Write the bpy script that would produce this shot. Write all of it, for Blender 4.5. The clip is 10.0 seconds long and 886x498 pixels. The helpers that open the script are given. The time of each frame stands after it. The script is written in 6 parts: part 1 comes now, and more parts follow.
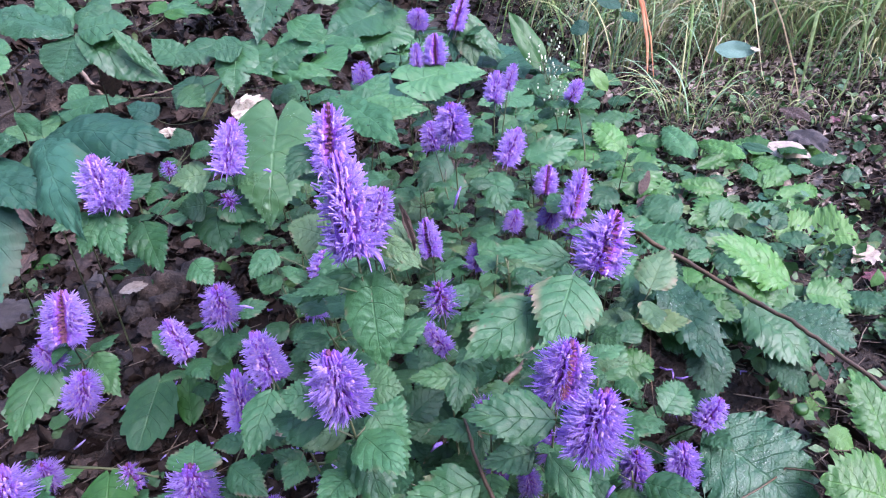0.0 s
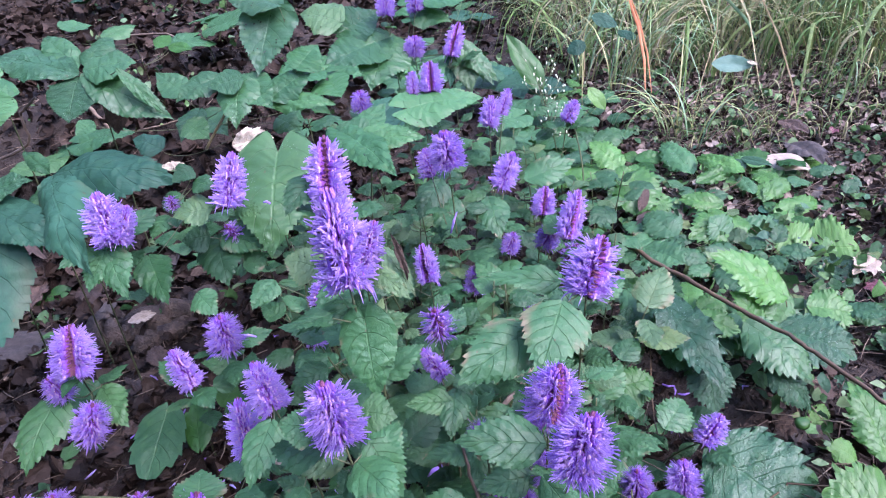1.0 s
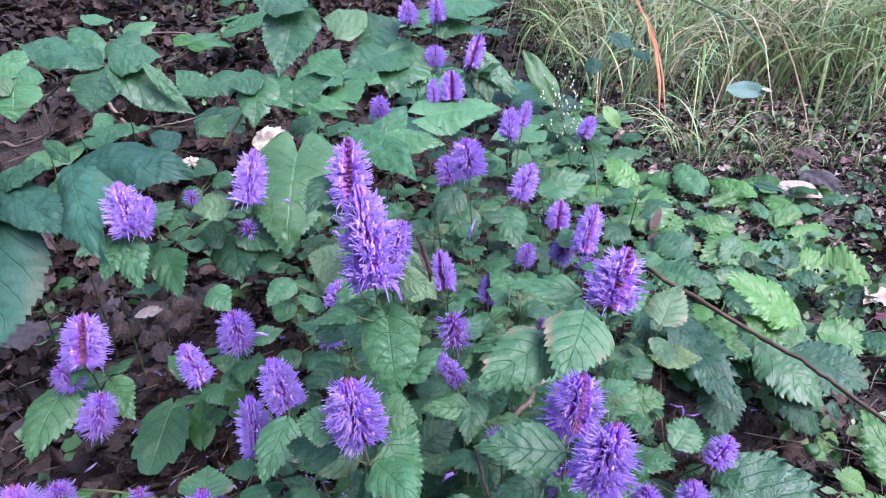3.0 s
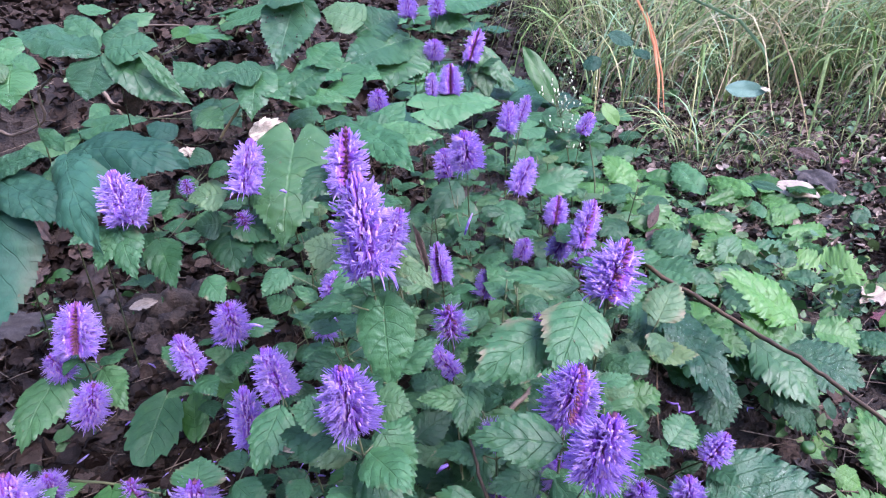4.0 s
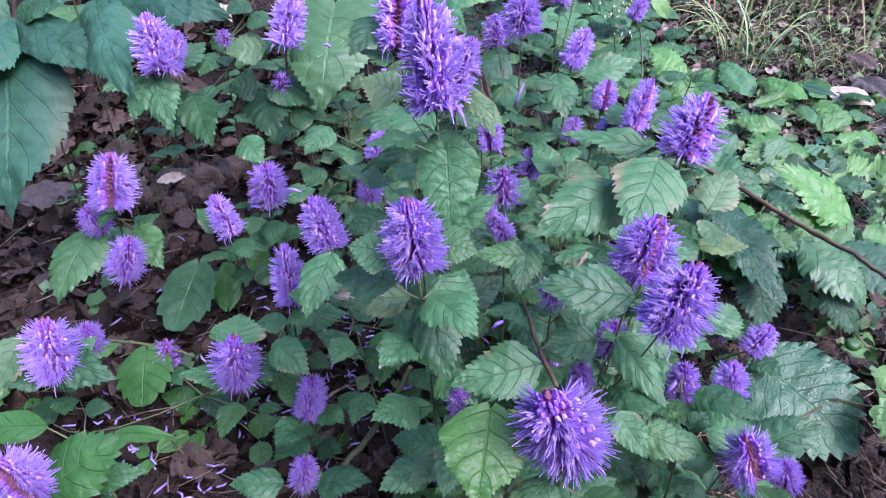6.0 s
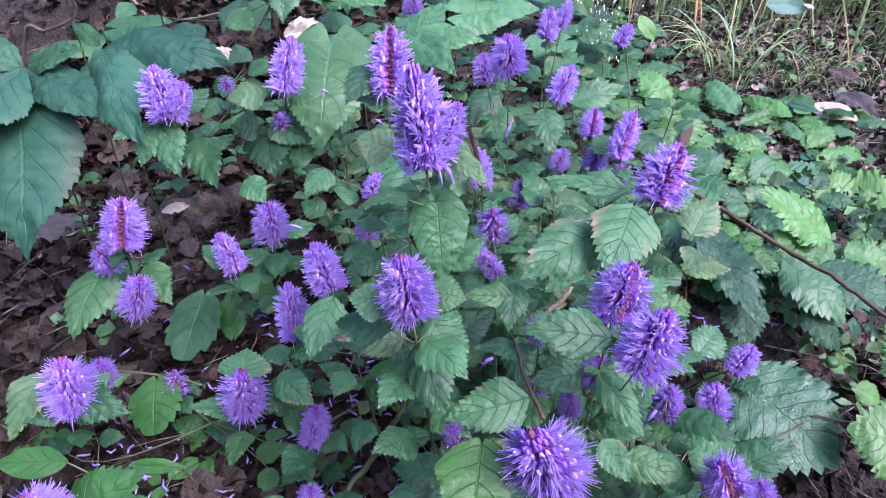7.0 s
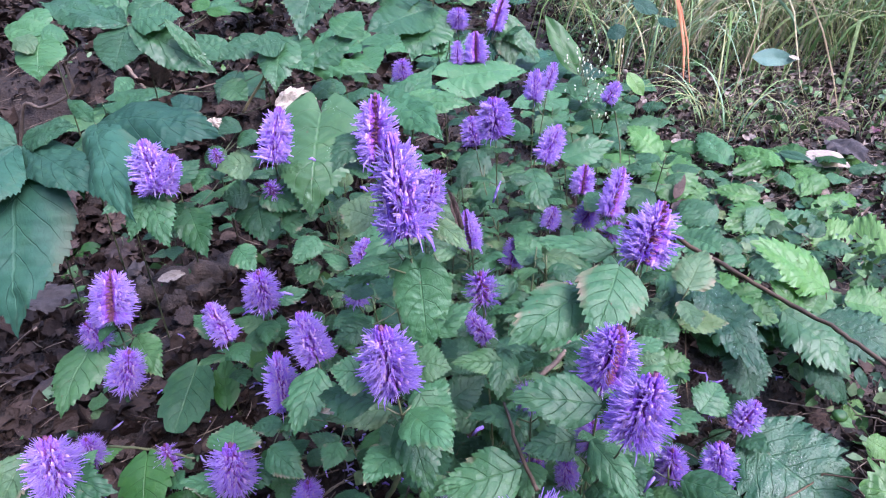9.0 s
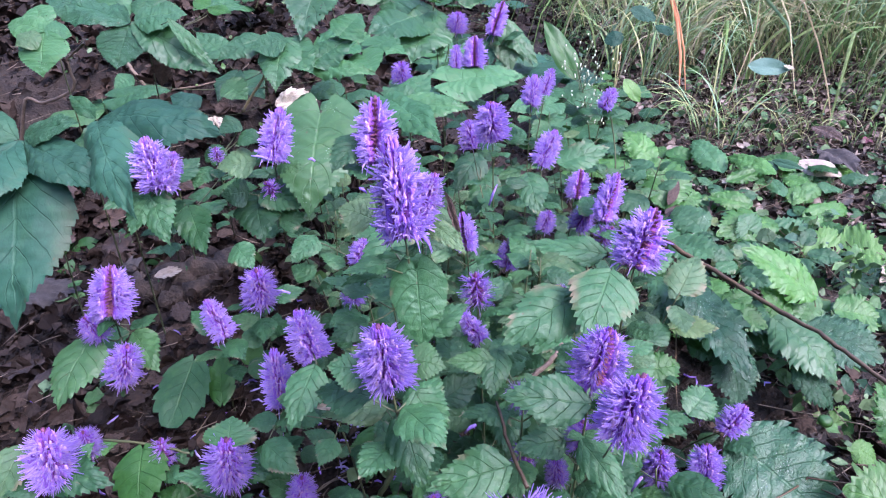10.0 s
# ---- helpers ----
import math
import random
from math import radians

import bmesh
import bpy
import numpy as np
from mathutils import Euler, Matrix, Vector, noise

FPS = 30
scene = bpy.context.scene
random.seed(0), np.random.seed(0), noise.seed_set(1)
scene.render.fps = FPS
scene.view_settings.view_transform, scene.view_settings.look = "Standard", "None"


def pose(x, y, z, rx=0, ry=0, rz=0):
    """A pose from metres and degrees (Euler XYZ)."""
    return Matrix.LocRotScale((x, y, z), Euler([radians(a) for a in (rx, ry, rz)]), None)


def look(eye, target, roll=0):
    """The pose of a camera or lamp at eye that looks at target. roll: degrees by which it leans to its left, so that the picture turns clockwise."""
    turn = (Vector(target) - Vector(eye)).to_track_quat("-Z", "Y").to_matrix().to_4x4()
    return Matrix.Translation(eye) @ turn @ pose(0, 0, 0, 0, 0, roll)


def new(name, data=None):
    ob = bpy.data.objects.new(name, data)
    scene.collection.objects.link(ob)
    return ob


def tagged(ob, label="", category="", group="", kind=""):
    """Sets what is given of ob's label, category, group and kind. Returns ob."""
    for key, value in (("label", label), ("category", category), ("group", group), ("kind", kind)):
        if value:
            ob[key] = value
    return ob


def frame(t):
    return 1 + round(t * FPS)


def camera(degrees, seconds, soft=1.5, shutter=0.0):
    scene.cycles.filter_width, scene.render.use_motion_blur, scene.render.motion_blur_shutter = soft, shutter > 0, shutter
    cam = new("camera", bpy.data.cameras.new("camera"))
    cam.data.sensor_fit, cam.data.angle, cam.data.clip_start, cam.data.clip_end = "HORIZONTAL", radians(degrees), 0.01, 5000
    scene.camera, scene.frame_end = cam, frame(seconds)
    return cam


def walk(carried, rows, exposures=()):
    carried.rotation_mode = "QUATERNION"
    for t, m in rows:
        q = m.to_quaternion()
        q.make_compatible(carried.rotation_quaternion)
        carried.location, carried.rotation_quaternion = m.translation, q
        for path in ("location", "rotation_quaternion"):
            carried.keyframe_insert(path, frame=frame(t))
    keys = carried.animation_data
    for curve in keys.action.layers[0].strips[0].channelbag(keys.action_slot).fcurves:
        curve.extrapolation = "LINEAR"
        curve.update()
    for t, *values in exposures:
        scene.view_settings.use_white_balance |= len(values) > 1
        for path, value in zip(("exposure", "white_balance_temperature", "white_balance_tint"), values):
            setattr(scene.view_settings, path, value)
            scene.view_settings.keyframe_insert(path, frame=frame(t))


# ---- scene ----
cam = camera(67.0, 10.0, soft=1.15)
# seconds, eye, target, roll
PATH = [
    (0, (-0.0005, -0.0068, 0.5733), (-0.0314, 0.8376, 0.0384), -5.17),
    (0.5, (0.0107, -0.0103, 0.5804), (-0.0287, 0.8407, 0.0567), -6.71),
    (1, (0.0114, -0.0131, 0.5843), (-0.0316, 0.8449, 0.0724), -7.12),
    (1.5, (0.0040, -0.0125, 0.5794), (-0.0388, 0.8519, 0.0783), -6.00),
    (2, (-0.0001, -0.0123, 0.5777), (-0.0456, 0.8543, 0.0808), -5.19),
    (2.5, (-0.0032, -0.0151, 0.5803), (-0.0481, 0.8532, 0.0863), -4.70),
    (4, (-0.0039, -0.0144, 0.5732), (-0.0422, 0.8529, 0.0770), -3.55),
    (4.5, (-0.0188, -0.0209, 0.5646), (-0.0609, 0.8421, 0.0612), -2.38),
    (5, (-0.0403, -0.0289, 0.5479), (-0.0964, 0.8184, 0.0197), 0.01),
    (5.5, (-0.0391, -0.0215, 0.5358), (-0.1024, 0.7953, -0.0378), -0.55),
    (5.7, (-0.0343, -0.0140, 0.5288), (-0.0975, 0.7880, -0.0652), -1.36),
    (6.8, (-0.0305, -0.0235, 0.5548), (-0.0874, 0.7692, -0.0522), -2.12),
    (7, (-0.0267, -0.0251, 0.5639), (-0.0864, 0.7781, -0.0288), -2.86),
    (7.5, (-0.0199, -0.0203, 0.5655), (-0.0813, 0.8042, 0.0031), -3.72),
    (8, (-0.0185, -0.0199, 0.5667), (-0.0804, 0.8182, 0.0247), -4.15),
    (8.5, (-0.0161, -0.0180, 0.5659), (-0.0808, 0.8277, 0.0362), -4.62),
    (9, (-0.0149, -0.0178, 0.5665), (-0.0797, 0.8313, 0.0423), -4.70),
    (9.5, (-0.0162, -0.0190, 0.5675), (-0.0796, 0.8304, 0.0436), -4.47),
    (10, (-0.0153, -0.0255, 0.5714), (-0.0724, 0.8249, 0.0484), -3.40),
]
EXPOSURES = [(0.0, 2.47, 5960, 35)]
walk(cam, [(t, look(eye, target, roll)) for t, eye, target, roll in PATH], EXPOSURES)

# ---- light ----
world = bpy.data.worlds.new("sky")
scene.world = world
world.use_nodes = True
wn = world.node_tree
sky = wn.nodes.new("ShaderNodeTexSky")
sky.sky_type, sky.sun_disc = "NISHITA", False
sky.sun_elevation, sky.sun_rotation = radians(52), radians(118)
sky.air_density, sky.dust_density = 1.0, 1.5
wn.links.new(sky.outputs["Color"], wn.nodes["Background"].inputs["Color"])
wn.nodes["Background"].inputs["Strength"].default_value = 0.15
sun = new("sun", bpy.data.lights.new("sun", "SUN"))
sun.data.energy, sun.data.angle, sun.data.color = 1.25, radians(32), (0.98, 0.98, 1.0)
sun.matrix_world = look((1.9, -1.0, 3.0), (0, 0.6, 0))


# ---- materials ----
class Nodes:
    """A short way to write node trees."""

    def __init__(self, name):
        self.mat = bpy.data.materials.new(name)
        self.mat.use_nodes = True
        self.tree = self.mat.node_tree
        self.bsdf = self.tree.nodes["Principled BSDF"]
        self.out = self.tree.nodes["Material Output"]

    def node(self, kind, **inputs):
        n = self.tree.nodes.new("ShaderNode" + kind)
        for key, value in inputs.items():
            self.put(n.inputs[key.replace("_", " ")], value)
        return n

    def put(self, socket, value):
        if isinstance(value, bpy.types.NodeSocket):
            self.tree.links.new(value, socket)
        else:
            socket.default_value = value

    def math(self, op, a, b=0.0, c=0.0, clamp=False):
        n = self.tree.nodes.new("ShaderNodeMath")
        n.operation, n.use_clamp = op, clamp
        for i, value in enumerate((a, b, c)):
            self.put(n.inputs[i], value)
        return n.outputs[0]

    def ramp(self, fac, lo, hi):
        n = self.tree.nodes.new("ShaderNodeMapRange")
        n.interpolation_type = "SMOOTHSTEP"
        self.put(n.inputs["Value"], fac)
        n.inputs["From Min"].default_value, n.inputs["From Max"].default_value = lo, hi
        return n.outputs["Result"]

    def mix(self, fac, a, b, mode="MIX"):
        n = self.tree.nodes.new("ShaderNodeMix")
        n.data_type, n.blend_type = "RGBA", mode
        self.put(n.inputs[0], fac)
        for i, value in ((6, a), (7, b)):
            self.put(n.inputs[i], value if isinstance(value, bpy.types.NodeSocket) else (*value, 1.0))
        return n.outputs[2]

    def noise(self, scale, detail=4.0, vector=None, rough=0.55):
        n = self.node("TexNoise", Scale=scale, Detail=detail, Roughness=rough)
        if vector is not None:
            self.put(n.inputs["Vector"], vector)
        return n.outputs["Fac"]

    def bump(self, height, strength, distance):
        n = self.node("Bump", Strength=strength, Distance=distance, Height=height)
        self.put(self.bsdf.inputs["Normal"], n.outputs["Normal"])

    def set(self, **inputs):
        for key, value in inputs.items():
            value = (*value, 1.0) if isinstance(value, tuple) and len(value) == 3 else value
            self.put(self.bsdf.inputs[key.replace("_", " ")], value)
        return self.mat


def leaf_material(name, dark, light, veins=7.0, slant=0.9, vein_dark=0.5, rib=0.3, rough=0.36, brown=0.0, holes=0.0, droplets=0.0, glow=0.25, specks=0.0, relief=1.0, spec=0.4, worn=0.0):
    """A leaf: u runs from -1 to 1 over its width, v from 0 to 1 along it. Side veins are sunk and darker, the midrib paler."""
    m = Nodes(name)
    uv = m.node("UVMap")
    sep = m.node("SeparateXYZ", Vector=uv.outputs["UV"])
    info = m.node("ObjectInfo")
    rnd = info.outputs["Random"]
    a, v = m.math("ABSOLUTE", sep.outputs["X"]), sep.outputs["Y"]
    obj = m.node("TexCoord").outputs["Object"]
    shift = m.node("VectorMath", Vector=obj)
    shift.operation = "ADD"
    comb = m.node("CombineXYZ", X=m.math("MULTIPLY", rnd, 37.0), Y=m.math("MULTIPLY", rnd, 91.0), Z=0.0)
    m.put(shift.inputs[1], comb.outputs[0])
    place = shift.outputs[0]
    wob = m.math("MULTIPLY", m.math("SUBTRACT", m.noise(5.0, 2.0, place), 0.5), 0.045)
    phase = m.math("FRACT", m.math("MULTIPLY", m.math("ADD", m.math("SUBTRACT", v, m.math("MULTIPLY", a, slant / 3)), wob), veins))
    near = m.math("MINIMUM", phase, m.math("SUBTRACT", 1.0, phase))
    side = m.math("MULTIPLY", m.math("SUBTRACT", 1.0, m.ramp(near, 0.0, 0.055)), m.math("SUBTRACT", 1.0, m.ramp(a, 0.55, 1.0)))
    mid = m.math("SUBTRACT", 1.0, m.ramp(a, 0.008, 0.045))
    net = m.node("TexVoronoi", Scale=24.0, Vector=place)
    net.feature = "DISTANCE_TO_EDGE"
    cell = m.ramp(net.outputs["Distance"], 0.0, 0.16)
    big, fine = m.noise(2.6, 3.0, place), m.noise(34.0, 3.0, place)
    col = m.mix(m.ramp(m.math("ADD", m.math("MULTIPLY", big, 0.6), m.math("MULTIPLY", rnd, 0.5)), 0.25, 0.85), dark, light)
    col = m.mix(m.math("MULTIPLY", m.ramp(fine, 0.42, 0.72), 0.18), col, tuple(min(1, c * 1.4) for c in light))
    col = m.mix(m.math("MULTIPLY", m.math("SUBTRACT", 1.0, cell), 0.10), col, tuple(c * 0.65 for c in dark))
    mottle = m.noise(8.0, 3.0, place)
    col = m.mix(m.math("MULTIPLY", m.ramp(mottle, 0.5, 0.75), 0.28), col, (light[0] * 1.8, light[1] * 1.25, light[2] * 0.9))
    col = m.mix(m.math("MULTIPLY", side, vein_dark), col, (dark[0] * 0.6, dark[1] * 0.62, dark[2] * 0.6))
    col = m.mix(m.math("MULTIPLY", mid, rib), col, (light[0] * 1.6 + 0.01, light[1] * 1.4 + 0.01, light[2] * 1.3))
    # some leaves are older and yellower, some fresher and darker
    age = m.math("FRACT", m.math("MULTIPLY", rnd, 7.3))
    col = m.mix(m.math("MULTIPLY", m.ramp(age, 0.75, 1.0), 0.35), col, (light[0] * 1.7, light[1] * 1.12, light[2] * 0.7))
    col = m.mix(m.math("MULTIPLY", m.math("SUBTRACT", 1.0, m.ramp(age, 0.0, 0.3)), 0.55), col, tuple(c * 0.7 for c in dark))
    # yellowing and browning that creeps in from the margin
    edge = m.math("MAXIMUM", m.ramp(a, 0.6, 1.0), m.ramp(v, 0.85, 1.0))
    sick = m.math("MULTIPLY", edge, m.ramp(m.math("ADD", m.noise(2.2, 4.0, place), m.math("MULTIPLY", rnd, 0.12)), 0.66 - brown, 0.8 - brown))
    col = m.mix(m.math("MULTIPLY", sick, 0.85 if brown else 0.2), col, (0.22, 0.165, 0.10))
    if worn:
        sallow = m.math("MULTIPLY", m.ramp(a, 0.25, 0.9), m.ramp(m.noise(1.6, 2.0, place), 0.5, 0.7))
        col = m.mix(m.math("MULTIPLY", sallow, worn), col, (0.17, 0.19, 0.07))
    spots = m.node("TexVoronoi", Scale=9.0, Vector=place)
    blot = m.math("MULTIPLY", m.math("SUBTRACT", 1.0, m.ramp(spots.outputs["Distance"], 0.08, 0.16)), m.ramp(m.noise(2.5, 2.0, place), 0.56 - brown * 0.5, 0.66 - brown * 0.5))
    col = m.mix(m.math("MULTIPLY", blot, 0.75), col, (0.10, 0.06, 0.03))
    # dew sparkle, painted into the leaf colour as pale specks
    if specks:
        dots = m.node("TexVoronoi", Scale=42.0, Vector=place)
        glint = m.math("MULTIPLY", m.math("SUBTRACT", 1.0, m.ramp(dots.outputs["Distance"], 0.10, 0.2)), m.ramp(m.noise(3.0, 3.0, place), 0.64 - specks, 0.76 - specks))
        col = m.mix(m.math("MULTIPLY", glint, 0.8), col, (0.55, 0.64, 0.56))
    roughness = m.math("ADD", m.math("MULTIPLY", fine, 0.2), rough)
    height = m.math("ADD", m.math("MULTIPLY", m.math("MAXIMUM", side, mid), -0.3), m.math("ADD", m.math("MULTIPLY", cell, 0.03), m.math("MULTIPLY", mottle, 0.7)))
    if droplets:
        drops = m.node("TexVoronoi", Scale=70.0, Vector=place)
        wet = m.math("MULTIPLY", m.math("SUBTRACT", 1.0, m.ramp(drops.outputs["Distance"], 0.1, 0.35)), m.ramp(m.noise(4.0, 3.0, place), 0.40, 0.55))
        roughness = m.math("SUBTRACT", roughness, m.math("MULTIPLY", wet, droplets), clamp=True)
        height = m.math("ADD", height, m.math("ADD", m.math("MULTIPLY", wet, 3.0 * droplets), m.math("MULTIPLY", m.noise(60.0, 2.0, place), 2.0 * droplets)))
    m.set(Base_Color=col, Roughness=roughness, Specular_IOR_Level=spec)
    m.bump(height, relief, 0.0014)
    trans = m.node("BsdfTranslucent", Color=m.mix(0.5, col, (light[0] * 1.6, light[1] * 1.6, light[2] * 0.6)))
    both = m.node("MixShader", Fac=glow)
    m.put(both.inputs[1], m.bsdf.outputs[0])
    m.put(both.inputs[2], trans.outputs[0])
    last = both
    if holes:
        eaten = m.node("TexVoronoi", Scale=13.0, Vector=place)
        gap = m.math("MULTIPLY", m.math("SUBTRACT", 1.0, m.ramp(eaten.outputs["Distance"], 0.13, 0.17)), m.ramp(m.noise(3.0, 2.0, place), 0.60 - holes, 0.62 - holes))
        clear = m.node("BsdfTransparent")
        last = m.node("MixShader", Fac=gap)
        m.put(last.inputs[1], both.outputs[0])
        m.put(last.inputs[2], clear.outputs[0])
    m.put(m.out.inputs["Surface"], last.outputs[0])
    return m.mat


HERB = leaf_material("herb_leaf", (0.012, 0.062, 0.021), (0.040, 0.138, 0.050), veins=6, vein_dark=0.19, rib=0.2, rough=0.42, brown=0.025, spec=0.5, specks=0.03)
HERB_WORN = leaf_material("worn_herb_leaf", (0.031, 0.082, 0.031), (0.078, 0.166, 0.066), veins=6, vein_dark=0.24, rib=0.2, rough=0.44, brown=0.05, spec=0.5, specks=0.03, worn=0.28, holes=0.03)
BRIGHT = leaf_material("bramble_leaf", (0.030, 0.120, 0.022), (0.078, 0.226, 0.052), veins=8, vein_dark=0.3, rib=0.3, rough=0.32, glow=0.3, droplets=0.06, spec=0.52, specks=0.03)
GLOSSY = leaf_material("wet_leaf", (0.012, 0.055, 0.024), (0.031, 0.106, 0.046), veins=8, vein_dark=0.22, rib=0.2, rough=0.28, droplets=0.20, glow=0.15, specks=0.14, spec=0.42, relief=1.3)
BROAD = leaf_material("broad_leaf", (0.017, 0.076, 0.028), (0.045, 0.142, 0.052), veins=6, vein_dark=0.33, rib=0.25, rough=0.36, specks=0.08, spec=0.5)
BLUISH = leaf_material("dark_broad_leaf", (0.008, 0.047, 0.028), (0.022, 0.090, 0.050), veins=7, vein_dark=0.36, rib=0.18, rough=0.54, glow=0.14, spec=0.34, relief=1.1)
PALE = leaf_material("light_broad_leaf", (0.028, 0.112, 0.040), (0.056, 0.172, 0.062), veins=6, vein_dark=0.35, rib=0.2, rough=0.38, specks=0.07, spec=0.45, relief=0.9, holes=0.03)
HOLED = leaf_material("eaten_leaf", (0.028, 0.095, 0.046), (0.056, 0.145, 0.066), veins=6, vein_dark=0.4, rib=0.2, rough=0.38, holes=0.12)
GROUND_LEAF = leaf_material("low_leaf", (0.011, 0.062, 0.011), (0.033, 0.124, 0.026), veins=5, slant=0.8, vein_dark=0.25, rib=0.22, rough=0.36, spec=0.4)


def island_material(name, colours, rough, bump_scale=60.0, glow=0.0, spec=0.3, mottle=0.85):
    """Colours drawn per loose piece, with mottling."""
    m = Nodes(name)
    rnd = m.node("NewGeometry").outputs["Random Per Island"]
    ramp = m.tree.nodes.new("ShaderNodeValToRGB")
    ramp.color_ramp.interpolation = "LINEAR"
    for i, c in enumerate(colours):
        e = ramp.color_ramp.elements[i] if i < 2 else ramp.color_ramp.elements.new(1.0)
        e.position, e.color = i / (len(colours) - 1), (*c, 1)
    m.put(ramp.inputs[0], rnd)
    place = m.node("TexCoord").outputs["Object"]
    n = m.noise(bump_scale, 5.0, place)
    col = m.mix(m.ramp(n, 0.3, 0.75), ramp.outputs[0], (0.5, 0.5, 0.5), "MULTIPLY")
    col = m.mix(mottle, ramp.outputs[0], col)
    m.set(Base_Color=col, Roughness=rough, Specular_IOR_Level=spec)
    m.bump(m.noise(bump_scale * 1.5, 5.0, place), 0.9, 0.004)
    if glow:
        trans = m.node("BsdfTranslucent", Color=col)
        both = m.node("MixShader", Fac=glow)
        m.put(both.inputs[1], m.bsdf.outputs[0])
        m.put(both.inputs[2], trans.outputs[0])
        m.put(m.out.inputs["Surface"], both.outputs[0])
    return m.mat


FLORET = island_material("violet_petal", [(0.51, 0.24, 0.94), (0.60, 0.31, 0.97), (0.70, 0.41, 0.98), (0.55, 0.27, 0.95)], 0.6, 9.0, glow=0.5, spec=0.15, mottle=0.25)
PETAL_TIP = island_material("pale_petal_tip", [(0.76, 0.44, 0.94), (0.94, 0.68, 0.94), (0.86, 0.56, 0.95)], 0.5, 9.0, glow=0.35, spec=0.2, mottle=0.2)
STAMEN = island_material("violet_stamen", [(0.53, 0.32, 0.95), (0.76, 0.58, 0.98), (0.62, 0.42, 0.97)], 0.5, 9.0, glow=0.5, spec=0.15, mottle=0.1)
CALYX = island_material("purple_calyx", [(0.44, 0.15, 0.80), (0.54, 0.20, 0.86), (0.54, 0.17, 0.66)], 0.6, 9.0, glow=0.4, spec=0.15, mottle=0.4)
BRACT = island_material("wine_red_bract", [(0.22, 0.075, 0.13), (0.32, 0.11, 0.24), (0.25, 0.12, 0.11)], 0.6, 9.0, glow=0.2, spec=0.15, mottle=0.4)
LITTER = island_material("dead_leaf", [(0.010, 0.007, 0.0055), (0.020, 0.013, 0.010), (0.034, 0.022, 0.015), (0.013, 0.009, 0.007), (0.062, 0.042, 0.031), (0.016, 0.010, 0.008), (0.027, 0.017, 0.012)], 0.6, 90.0, spec=0.15)
DRY_SCRAP = island_material("dry_leaf_scrap", [(0.06, 0.042, 0.033), (0.15, 0.112, 0.09), (0.24, 0.19, 0.155), (0.09, 0.066, 0.052), (0.36, 0.30, 0.245)], 0.65, 90.0, spec=0.2)
GRASS = island_material("grass_blade", [(0.10, 0.21, 0.055), (0.19, 0.31, 0.09), (0.37, 0.33, 0.17), (0.09, 0.20, 0.06), (0.24, 0.32, 0.11), (0.52, 0.45, 0.27), (0.14, 0.27, 0.10)], 0.5, 90.0, glow=0.35)
LAWN = island_material("seedling_leaf", [(0.030, 0.09, 0.03), (0.06, 0.16, 0.045), (0.12, 0.24, 0.08), (0.05, 0.13, 0.08), (0.12, 0.18, 0.06), (0.16, 0.26, 0.13)], 0.4, 80.0, glow=0.2)

FALLEN = island_material("dropped_petal", [(0.34, 0.20, 0.78), (0.62, 0.52, 0.92), (0.45, 0.26, 0.82)], 0.5, 90.0, glow=0.3)
STALKS = island_material("dead_stalk", [(0.05, 0.03, 0.02), (0.12, 0.085, 0.06), (0.24, 0.19, 0.14), (0.09, 0.065, 0.05)], 0.7, 90.0)


def plain(name, a, b, scale, rough, bump=0.4, distance=0.001):
    m = Nodes(name)
    place = m.node("TexCoord").outputs["Object"]
    n, f = m.noise(scale, 5.0, place), m.noise(scale * 6, 4.0, place)
    m.set(Base_Color=m.mix(m.ramp(m.math("ADD", m.math("MULTIPLY", n, 0.7), m.math("MULTIPLY", f, 0.3)), 0.3, 0.7), a, b), Roughness=rough)
    m.bump(f, bump, distance)
    return m.mat


SOIL = plain("forest_soil", (0.012, 0.008, 0.006), (0.040, 0.027, 0.019), 45.0, 0.9, 1.0, 0.008)
STEM = plain("green_stem", (0.042, 0.066, 0.025), (0.100, 0.108, 0.046), 30.0, 0.6)
RED_STEM = plain("reddish_stem", (0.045, 0.026, 0.014), (0.10, 0.062, 0.030), 30.0, 0.6)
BARK = plain("grey_brown_bark", (0.014, 0.010, 0.008), (0.11, 0.078, 0.058), 40.0, 0.85, 1.0, 0.006)
TWIG = plain("twig", (0.08, 0.055, 0.038), (0.19, 0.14, 0.10), 60.0, 0.8, 0.5)
PALE_DEAD = plain("pale_dead_leaf", (0.24, 0.19, 0.14), (0.42, 0.35, 0.27), 9.0, 0.7, 0.5, 0.002)
TAN_DEAD = plain("tan_dead_leaf", (0.028, 0.016, 0.011), (0.090, 0.055, 0.038), 14.0, 0.7, 0.6, 0.003)
ORANGE = plain("orange_blade", (0.50, 0.17, 0.07), (0.62, 0.30, 0.14), 30.0, 0.5)
STRAW = plain("straw_blade", (0.24, 0.18, 0.085), (0.37, 0.29, 0.16), 30.0, 0.6)
WHITE_BUD = plain("white_bud", (0.50, 0.55, 0.36), (0.74, 0.76, 0.58), 80.0, 0.6)
DARK_DEAD = plain("dark_dead_leaf", (0.014, 0.009, 0.007), (0.05, 0.029, 0.021), 9.0, 0.7, 0.5, 0.002)
SLATE_DEAD = plain("grey_dead_leaf", (0.022, 0.018, 0.016), (0.060, 0.049, 0.043), 9.0, 0.75, 0.5, 0.002)
WINE_DEAD = plain("wine_dead_leaf", (0.06, 0.012, 0.02), (0.14, 0.035, 0.05), 22.0, 0.5, 0.5, 0.002)
